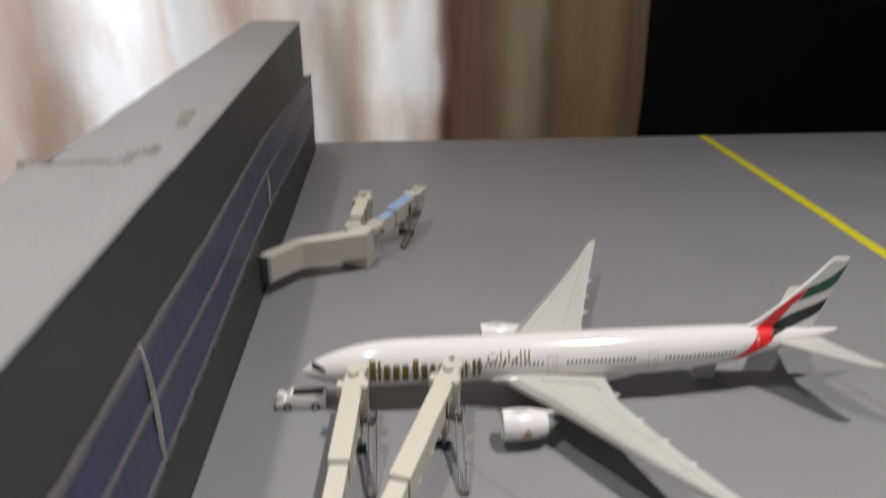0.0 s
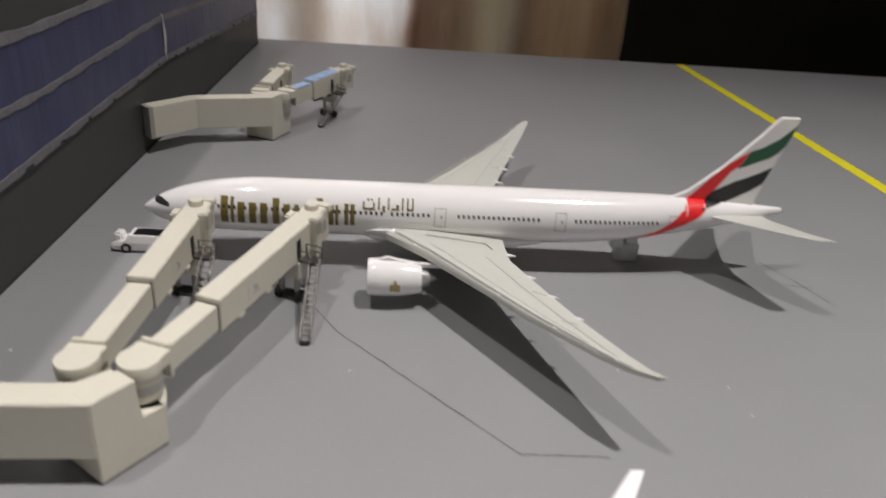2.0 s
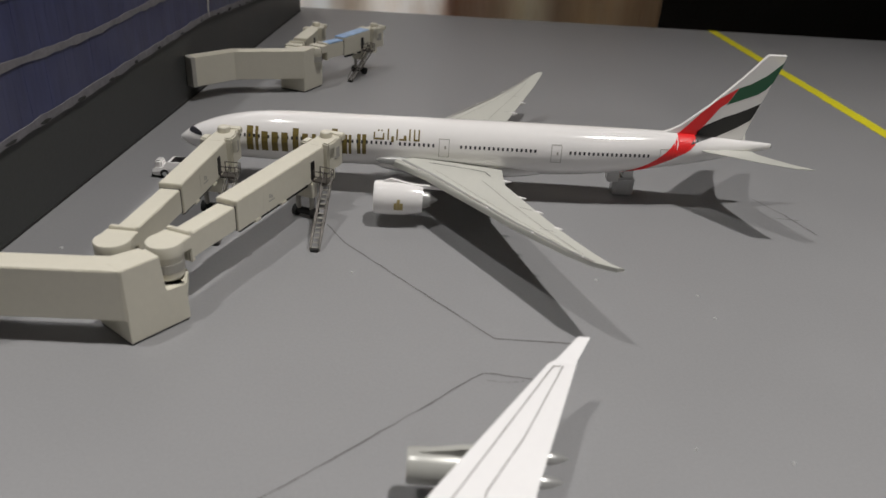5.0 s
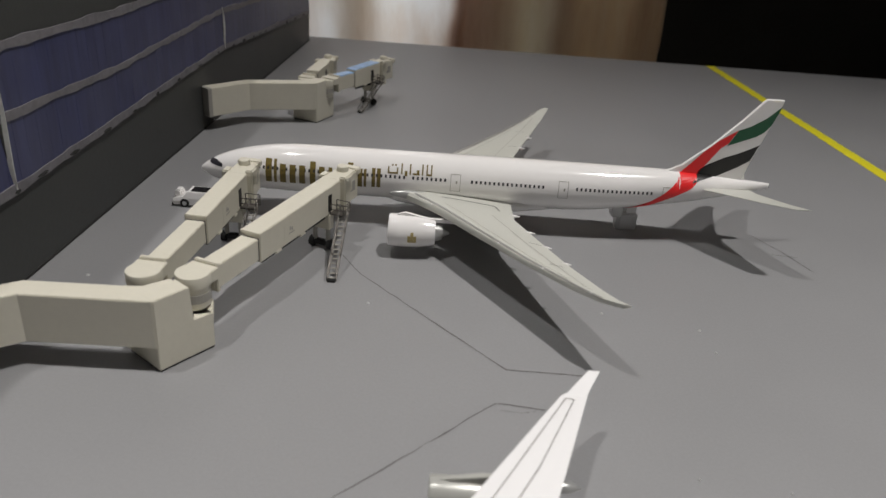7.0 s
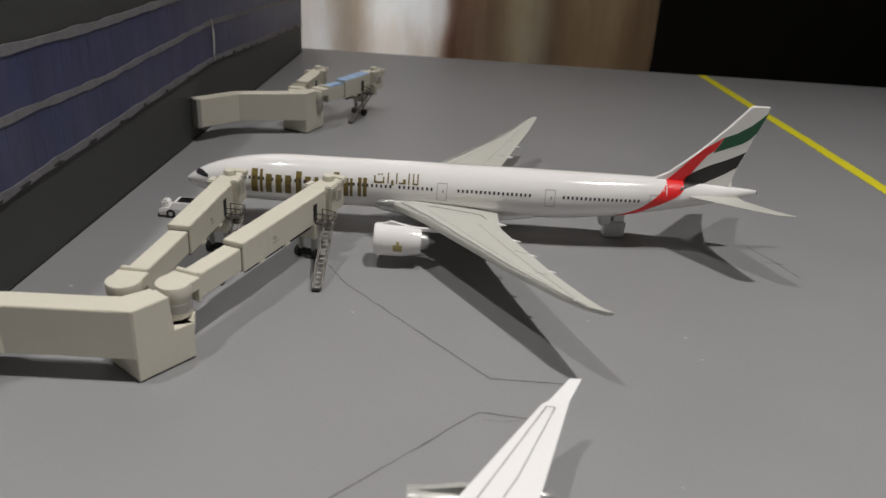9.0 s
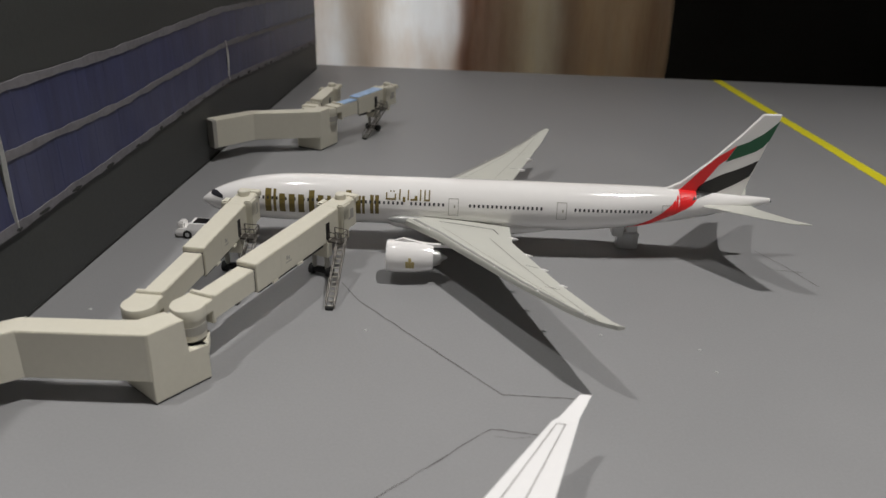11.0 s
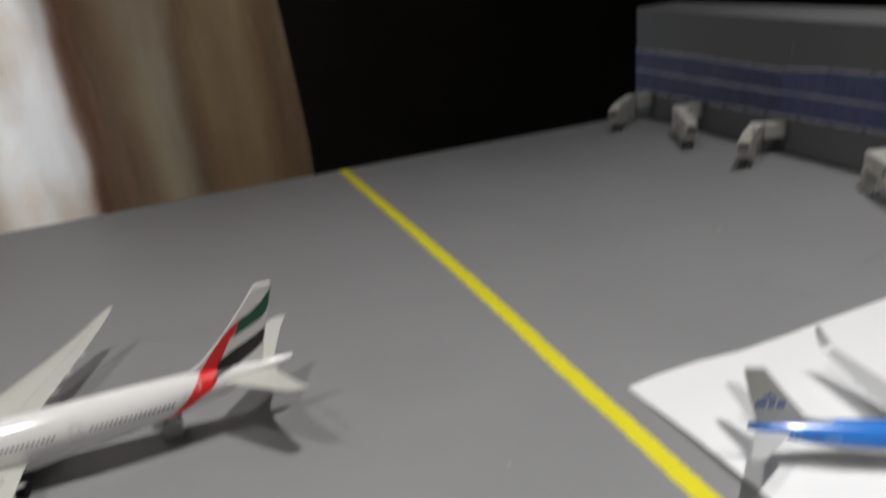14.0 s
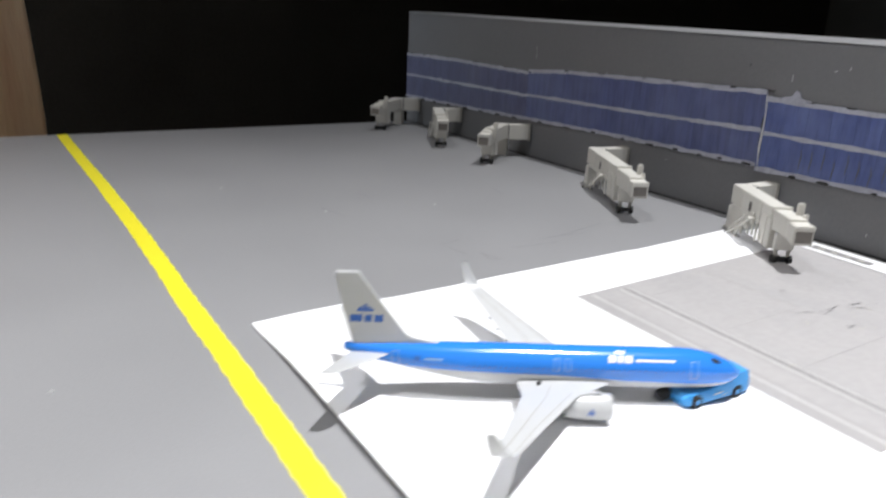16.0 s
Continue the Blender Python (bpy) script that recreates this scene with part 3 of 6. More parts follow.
# ---- terminals ----
def terminal(name, front_a, front_b, depth, height, sections, side, label, creases, pane_mat, rail_mat, rail_half, pane_depth, card, roof_card, upper_end, roof_split, torn_rails):
    """A long card terminal between two front points; two rows of printed panes in sections of stations (s, rail heights)."""
    a, b = Vector(front_a), Vector(front_b)
    d = (b - a).normalized()
    out = Vector((-d.y, d.x)) * side
    length = (b - a).length
    top = thing(name, label, "building")
    place = Matrix(((d.x, out.x, 0, a.x), (d.y, out.y, 0, a.y), (0, 0, 1, 0), (0, 0, 0, 1)))
    r = random.Random(len(name))

    def put(nm, bm, mat, parent=top, lab="", smooth=False):
        for v in bm.verts:
            v.co = place @ v.co
        return part(nm, bm, mat, parent, lab, smooth)

    def tall(s):
        return height[0] + (height[1] - height[0]) * s / length

    def deep(s):
        return depth[0] + (depth[1] - depth[0]) * s / length

    def block(s0, s1, z0, lid, back=0.0, front=0.0, soft=0.6, sunk=0.0):
        """A length of the building under the roof line; lid: how far its top lies below that."""
        bm = bmesh.new()
        loft(bm, [[(s, -deep(s) - back, z0), (s, front, z0), (s, front - sunk, tall(s) - lid), (s, -deep(s) - back, tall(s) - lid)] for s in (s0, s1)])
        if soft:
            bmesh.ops.bevel(bm, geom=bm.edges[:], offset=soft, segments=3, affect="EDGES")
        return bm

    wall = bmesh.new()
    loft(wall, [[(s, -deep(s), 0), (s, 0, 0), (s, 0, 50.5), (s, -deep(s), 50.5)] for s in (0, length)])
    bmesh.ops.bevel(wall, geom=wall.edges[:], offset=0.4, segments=2, affect="EDGES")
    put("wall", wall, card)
    # raised dark strip stands in for the shadow line where wall meets board
    put("base_shade_strip", new_box(0, length, -1.0, 0.35, 0.0, 0.9, bevel=0.1), M_TORNSHADE, lab="dark strip painting the shadow line along the wall's foot")
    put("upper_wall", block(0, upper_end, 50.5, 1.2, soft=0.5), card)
    for s0, s1, rise, back in roof_split:
        bm = bmesh.new()
        rings = []
        n = 24
        for j in range(n + 1):
            s = s0 + (s1 - s0) * j / n
            w, h = r.uniform(-0.25, 0.25), tall(s) + rise + r.uniform(-0.12, 0.12)
            rings.append([(s, -deep(s) - back - w, h - 1.25), (s, 0.3 + w * 0.5, h - 1.25), (s, 0.45 + w * 0.5, h - 1.0), (s, -0.35, h - 0.5), (s, -1.5, h - 0.15), (s, -3.2, h), (s, -deep(s) - back - w, h)])
        loft(bm, rings)
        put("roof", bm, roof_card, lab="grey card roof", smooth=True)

    def rails_at(stations, s):
        return [between([(q, z[k]) for q, z in stations], s) for k in range(3)]

    for i, stations in enumerate(sections):
        s0, s1 = stations[0][0], stations[-1][0]
        count = max(2, int((s1 - s0) / 5.1))
        back = bmesh.new()
        loft(back, [[(s, 0.0, rr[0]), (s, 0.35, rr[0]), (s, 0.35, rr[2]), (s, 0.0, rr[2])] for s, rr in stations])
        put("window_strip", back, M_GAP, lab="dark blue printed paper strip")
        for k in range(3):
            bm = bmesh.new()
            n = 40
            rings = []
            for j in range(n + 1):
                s = s0 + (s1 - s0) * j / n
                z = rails_at(stations, s)[k] + r.uniform(-0.22, 0.22)
                w = rail_half * (0.85 if k == 1 else 1.0) + r.uniform(-0.25, 0.3)
                rings.append([(s, 0.2, z - w), (s, 0.75, z - w), (s, 0.75, z + w), (s, 0.2, z + w)])
            loft(bm, rings)
            put("window_rail", bm, rail_mat)
        for row in range(2):
            shared = None
            for j in range(count):
                w = (s1 - s0) / count
                sm = s0 + (j + 0.5) * w
                rr = rails_at(stations, sm)
                lo, hi = rr[row + 1] + 0.7, rr[row] - 0.7
                if shared is None:
                    bm = new_box(-w * 0.494, w * 0.494, 0, pane_depth, -0.5, 0.5)
                    for v in bm.verts:
                        v.co *= MM
                    shared = bpy.data.meshes.new("pane")
                    bm.to_mesh(shared)
                    bm.free()
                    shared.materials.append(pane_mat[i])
                ob = new("pane", shared)
                ob.parent = top
                m = place @ Matrix.Translation((sm, 0.38 + r.uniform(-0.02, 0.02), (lo + hi) / 2))
                m.translation *= MM
                ob.matrix_local = m @ Matrix.Rotation(r.uniform(-0.012, 0.012), 4, "Y") @ Matrix.Diagonal((1, 1, hi - lo, 1))
        if creases[i]:
            top_rail, thick = creases[i]
            ra = stations[0][1]
            bm = bmesh.new()
            rings = []
            for j in range(13):
                f = j / 12
                z = ra[top_rail] + 1.6 + (ra[2] - ra[top_rail] - 2.6) * f
                bow = thick * math.sin(3.1 * f)
                s = s0 + 2.2 * thick * f + 0.6 * math.sin(6 * f)
                w = 0.3 + 0.18 * math.sin(9 * f + i)
                rings.append([(s - w * thick, 0.3, z), (s - 0.3 * w * thick, 0.8 + bow, z), (s + 0.6 * w * thick, 0.8 + bow, z), (s + w * thick, 0.3, z)])
            loft(bm, rings)
            put("paper_edge", bm, M_EDGE, lab="curled white paper edge")
            bm = bmesh.new()
            loft(bm, [[(s0 + 2.2 * thick * f - q * thick - 0.5, 0.2, ra[top_rail] + (ra[2] - ra[top_rail]) * f), (s0 + 2.2 * thick * f - q * thick - 0.5, 0.62, ra[top_rail] + (ra[2] - ra[top_rail]) * f), (s0 + 2.2 * thick * f, 0.62, ra[top_rail] + (ra[2] - ra[top_rail]) * f), (s0 + 2.2 * thick * f, 0.2, ra[top_rail] + (ra[2] - ra[top_rail]) * f)] for f, q in ((0.25, 0.1), (0.4, 0.9), (0.6, 1.0), (0.85, 0.2))])
            put("seam_gap", bm, M_TORNSHADE, lab="dark gap beside the paper edge")
    # torn dark patches along the rails
    for k in torn_rails:
        s = 6.0 + 9.0 * k
        while s < length - 12:
            sec = next((q for q in sections if q[0][0] <= s <= q[-1][0]), sections[-1])
            z = rails_at(sec, s)[k] + (-0.5 if k == 2 else 0.9)
            w = r.uniform(2, 5.5)
            lo, hi = z - r.uniform(0.5, 1.2 if k == 2 else 0.6), z + r.uniform(0.2, 0.8 if k == 2 else 0.4)
            bm = bmesh.new()
            loft(bm, [[(s + w * g, 0.05, lo + q * 0.6), (s + w * g, 0.9, lo + q * 0.6), (s + w * g, 0.9, max(lo + q * 0.6 + 0.1, hi - q * 0.5)), (s + w * g, 0.05, max(lo + q * 0.6 + 0.1, hi - q * 0.5))] for g, q in ((0, 0.9), (0.2, r.uniform(0, 0.6)), (0.55, r.uniform(0, 0.5)), (0.8, r.uniform(0, 0.8)), (1, 1.0))])
            put("torn_patch", bm, M_TORNSHADE)
            s += w + r.uniform(6, 22) * (1.0 if k == 2 else 1.6)
    return top, put


t1, put1 = terminal("terminal_west", (-37.4, -230), (-16, 285.5), (42, 27), (90.2, 90.2),
                    [[(0, (58.6, 43.4, 25.4)), (174.3, (59.6, 43.6, 24.8))],
                     [(174.3, (59.8, 43.2, 24.8)), (240, (58.6, 42.0, 26.6)), (285, (59.2, 43.4, 28.0)), (340, (59.8, 45.0, 29.2))],
                     [(340, (59.6, 44.8, 29.0)), (430, (55.5, 40.6, 23.8)), (514, (50.5, 36.2, 19.2))]],
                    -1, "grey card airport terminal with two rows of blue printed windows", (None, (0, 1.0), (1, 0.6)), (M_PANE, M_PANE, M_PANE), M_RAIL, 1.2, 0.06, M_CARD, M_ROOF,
                    484, ((0, 219, 0.5, 3.0), (218, 481, 0.0, 0.0)), (2,))
# peeled patches on the roof
rnd = random.Random(5)
for sx, sy, rx, ry in ((261, -8.5, 5, 2.2), (272, -10.5, 7, 3.0), (232, -9.5, 5, 2.5), (226, -14, 6.5, 2.2), (221, -21, 4, 5), (220.5, -30, 3, 6), (222, -37, 4, 5)):
    bm = bmesh.new()
    ring = []
    for i in range(26):
        a = 2 * math.pi * i / 26
        k = rnd.uniform(0.45, 1.2)
        ring.append((sx + rx * k * math.cos(a), sy + ry * k * math.sin(a)))
    prism(bm, ring, 89.9, 90.42)
    put1("peeled_patch", bm, M_PEEL)

t2, put2 = terminal("terminal_east", (511.5, 295), (533, -300), (38, 70), (84.0, 80.0),
                    [[(0, (52.2, 37.0, 20.4)), (70, (53.0, 37.2, 21.4)), (152, (51.4, 37.6, 23.4))],
                     [(152, (52.6, 38.0, 23.6)), (185, (54.9, 38.8, 24.4)), (230, (56.2, 39.4, 25.2)), (318, (58.2, 41.6, 26.4))],
                     [(318, (55.4, 40.6, 24.8)), (370, (55.0, 40.8, 25.6)), (592, (54.0, 40.4, 25.6))]],
                    -1, "grey card terminal with a lower roof and blue printed windows", (None, None, (0, 0.8)), (M_PANEDIM, M_PANEMID, M_PANELIGHT), M_RAILPALE, 1.0, 0.15, M_CARDLIT, M_ROOFSHADED,
                    595, ((-0.4, 595.4, 0.0, 0.4),), (0, 2))
# rubbed and torn marks on the east wall, dark scored lines over its last windows
rnd = random.Random(9)
for sx, z, w, h, mat in ((328, 65, 0.5, 2.6, M_EDGE), (306.7, 68.9, 1.2, 0.9, M_TORNSHADE), (157.6, 64, 0.5, 8, M_HATCH), (346, 69.5, 1.6, 0.5, M_EDGE), (352, 71, 0.5, 1.2, M_EDGE), (267, 19, 0.5, 0.5, M_EDGE), (372, 8, 0.6, 0.8, M_EDGE)):
    bm = bmesh.new()
    loft(bm, [[(sx + w * (0.5 * q - 0.25) * k, 0.0, z + h * (f - 0.5)), (sx + w * (0.5 * q - 0.25) * k, 0.16, z + h * (f - 0.5)), (sx + w * 0.5 * q * k + 0.12, 0.16, z + h * (f - 0.5)), (sx + w * 0.5 * q * k + 0.12, 0.0, z + h * (f - 0.5))] for f, q, k in ((0, 0.3, 1), (0.3, 1.0, 1), (0.7, 0.8, 0.8), (1, 0.2, 1))])
    put2("scuff", bm, mat)
bm = bmesh.new()
ring = [(323.5, 55.4), (326, 57.2), (329.5, 57.8), (331.2, 60.4), (333, 59.8), (334.2, 57.4), (338.0, 56.8), (341, 55.4)]
loft(bm, [[(x, y, z) for x, z in ring] for y in (0.05, 0.5)])
put2("torn_paper", bm, M_RAILPALE, lab="torn pale paper edge")
for sx in (338.4, 343.2, 348.4, 353.2, 358.6, 363.4, 368.4, 373.6):
    z1 = 40.6 - rnd.uniform(2.5, 6)
    bm = bmesh.new()
    loft(bm, [[(sx + q, 0.3, z), (sx + q, 0.62, z), (sx + q + w, 0.62, z), (sx + q + w, 0.3, z)] for z, q, w in ((z1, 0, 0.15), (z1 - 3, 0.25, 0.5), (z1 - 6.5, -0.1, 0.42), (z1 - 8.5, 0.05, 0.15))])
    put2("scored_line", bm, M_LINE)


# ---- airliners ----
def fuselage(bm, L, prof, n=40, m=36, split=None, x0=0.02):
    rings = []
    for i in range(n + 1):
        u = i / n
        s = (1 - math.cos(math.pi * u)) / 2 * 0.5 + u * 0.5
        x = x0 + (L - x0) * (s if u < 1 else 1)
        zc, ry, rz = prof(x)
        ab = math.acos(max(-1, min(1, (split(x) - zc) / rz))) if split else math.pi / 2
        angles = [ab * k / (m // 4) for k in range(m // 4)] + [ab + (math.pi - ab) * k / (m // 4) for k in range(m // 4)]
        angles = angles + [math.pi] + [2 * math.pi - a for a in angles[:0:-1]]
        rings.append([(x, ry * math.sin(a), zc + rz * math.cos(a)) for a in angles])
    q = m // 4
    k = len(rings[0])
    mats = [0 if (i < q or i >= k - q) else 1 for i in range(k)]
    return loft(bm, rings, mats=mats if split else None)


def patch(bm, prof, rows, side, lift=0.07, nz=5):
    """A decal on a fuselage side: rows of (x, z low, z high) laid on the skin."""
    cols = []
    fine = []
    for p, q in zip(rows, rows[1:]):
        steps = max(1, int(abs(q[0] - p[0]) / 0.8))
        fine += [tuple(p[k] + (q[k] - p[k]) * i / steps for k in range(3)) for i in range(steps)]
    for x, lo, hi in fine + [rows[-1]]:
        zc, ry, rz = prof(x)
        col = []
        a0 = math.acos(max(-1, min(1, (lo - zc) / rz)))
        a1 = math.acos(max(-1, min(1, (hi - zc) / rz)))
        for j in range(nz + 1):
            a = a0 + (a1 - a0) * j / nz
            col.append(bm.verts.new((x, side * (ry + lift) * math.sin(a), zc + (rz + lift) * math.cos(a))))
        cols.append(col)
    for a, b in zip(cols, cols[1:]):
        for j in range(nz):
            bm.faces.new((a[j], b[j], b[j + 1], a[j + 1]))
    return bm


def outline(bm, prof, x0, x1, z0, z1, side, w=0.16):
    for rows in ([(x0, z0, z1), (x0 + w, z0, z1)], [(x1 - w, z0, z1), (x1, z0, z1)], [(x0, z0, z0 + w), (x1, z0, z0 + w)], [(x0, z1 - w, z1), (x1, z1 - w, z1)]):
        patch(bm, prof, rows, side)


def aerofoil(xl, xt, y, z, thick, rise=0.0, n=9):
    """A wing section from leading edge xl to trailing edge xt; rise: how far the leading edge stands above the trailing one."""
    c = xt - xl
    up, lo = [], []
    for i in range(n + 1):
        u = (1 - math.cos(math.pi * i / n)) / 2
        h = thick * 2.6 * (0.30 * math.sqrt(u) - 0.13 * u - 0.35 * u * u + 0.28 * u ** 3 - 0.10 * u ** 4) + 0.06
        nose = 0.82 if rise and i == 0 else 1.0
        up.append((xl + c * u + (0.12 if rise and i == 0 else 0.0), y, z + rise * (1 - u) * nose + h))
        lo.append((xl + c * u, y, z + 0.45 * rise * (1 - u) - h * 0.8 - (0.75 * (1 - 0.75 * u) if rise else 0.0)))
    return up + lo[::-1]


def eased(rise, y):
    """The leading edge stands proud inboard and eases down towards the tip."""
    return rise * between([(0, 1.0), (23, 1.0), (40, 0.72), (56, 0.45), (72, 0.2), (84, 0.05)], y)


def wing(bm, sections, side, rise=0.0):
    return loft(bm, [aerofoil(xl, xt, side * y, z, th, eased(rise, y)) for y, xl, xt, z, th in sections])


def wing_z(sections, y):
    for (y0, *_, z0, t0), (y1, *_, z1, t1) in zip(sections, sections[1:]):
        if y0 <= y <= y1:
            f = (y - y0) / (y1 - y0)
            return z0 + (z1 - z0) * f, t0 + (t1 - t0) * f
    return sections[-1][3], sections[-1][4]


def wing_line(bm, sections, side, pts, w=0.16, rise=0.0):
    """A fine engraved panel line on a wing's upper face."""
    fine = []
    for a, b in zip(pts, pts[1:]):
        fine += along(a, b, 10)
    vs = []
    for i, p in enumerate(fine):
        a, b = Vector(fine[max(0, i - 1)]), Vector(fine[min(len(fine) - 1, i + 1)])
        d = (b - a).normalized() if (b - a).length else Vector((1, 0))
        n = Vector((-d.y, d.x)) * w / 2
        sec = None
        for q0, q1 in zip(sections, sections[1:]):
            if q0[0] <= p[1] <= q1[0]:
                f = (p[1] - q0[0]) / (q1[0] - q0[0])
                sec = [q0[k] + (q1[k] - q0[k]) * f for k in range(5)]
        sec = sec or sections[-1]
        u = max(0.001, min(0.999, (p[0] - sec[1]) / (sec[2] - sec[1])))
        h = sec[4] * 2.6 * (0.30 * math.sqrt(u) - 0.13 * u - 0.35 * u * u + 0.28 * u ** 3 - 0.10 * u ** 4) + 0.06
        z = sec[3] + h + 0.10 + eased(rise, p[1]) * (1 - u)
        vs.append((bm.verts.new((p[0] + n.x, side * (p[1] + n.y), z)), bm.verts.new((p[0] - n.x, side * (p[1] - n.y), z))))
    for (a, b), (c, d) in zip(vs, vs[1:]):
        bm.faces.new((a, b, d, c))
    return bm


def fin_patch(bm, poly, half, side):
    vs = [bm.verts.new((x, side * (half + 0.05), z)) for x, z in poly]
    bm.faces.new(vs)


def slab_xz(bm, poly, half, bevel=0.3):
    lo = [bm.verts.new((x, -half, z)) for x, z in poly]
    hi = [bm.verts.new((x, half, z)) for x, z in poly]
    n = len(poly)
    faces = [bm.faces.new(lo), bm.faces.new(hi[::-1])]
    faces += [bm.faces.new((lo[i], hi[i], hi[(i + 1) % n], lo[(i + 1) % n])) for i in range(n)]
    if bevel:
        bmesh.ops.bevel(bm, geom=[e for e in bm.edges if e.is_valid], offset=bevel, segments=1, affect="EDGES")
    return bm


def engine(plane, x, y, z, r, length, cowl, core, pylon_to, label=""):
    """A turbofan: hollow cowling, fan face, core, exhaust cone and the pylon to the wing."""
    prof = [(0.35, r * 0.80), (0.0, r * 0.88), (0.0, r * 0.93), (0.5, r * 0.985), (length * 0.25, r), (length * 0.6, r * 0.985), (length * 0.88, r * 0.86), (length, r * 0.80), (length, r * 0.70), (length * 0.9, r * 0.6)]
    eng = part("engine", turned(bmesh.new(), prof, (x, y, z)), cowl, plane, label, smooth=True)
    part("fan", turned(bmesh.new(), [(0.9, r * 0.84), (1.0, r * 0.84), (0.95, r * 0.2), (0.2, 0.05)], (x + 0.4, y, z), seg=20), M_DARK, eng)
    part("exhaust", turned(bmesh.new(), [(length * 0.9, r * 0.6), (length * 1.08, r * 0.5), (length * 1.16, r * 0.42), (length * 1.16, r * 0.28), (length * 1.3, r * 0.06)], (x, y, z)), core, eng, smooth=True)
    bm = bmesh.new()
    x1, z1 = pylon_to
    rings = []
    for px, zb, zt, h in ((x + length * 0.16, z + r * 0.85, z + r * 1.02, 0.15), (x + length * 0.35, z + r * 0.8, z + r * 1.2, 0.5), (x + length * 0.8, z + r * 0.7, z1 + 0.3, 0.55), (x1, z1 - 1.0, z1 + 0.2, 0.45)):
        rings.append([(px, y - h, zb), (px, y - h, zt), (px, y + h, zt), (px, y + h, zb)])
    part("pylon", loft(bm, rings), cowl, plane)
    return eng


def wheel(bm, x, y, z, r, w):
    turned(bm, [(-w / 2, r * 0.75), (-w / 2 + 0.1, r), (w / 2 - 0.1, r), (w / 2, r * 0.75)], (x, y, z), "y", 14)


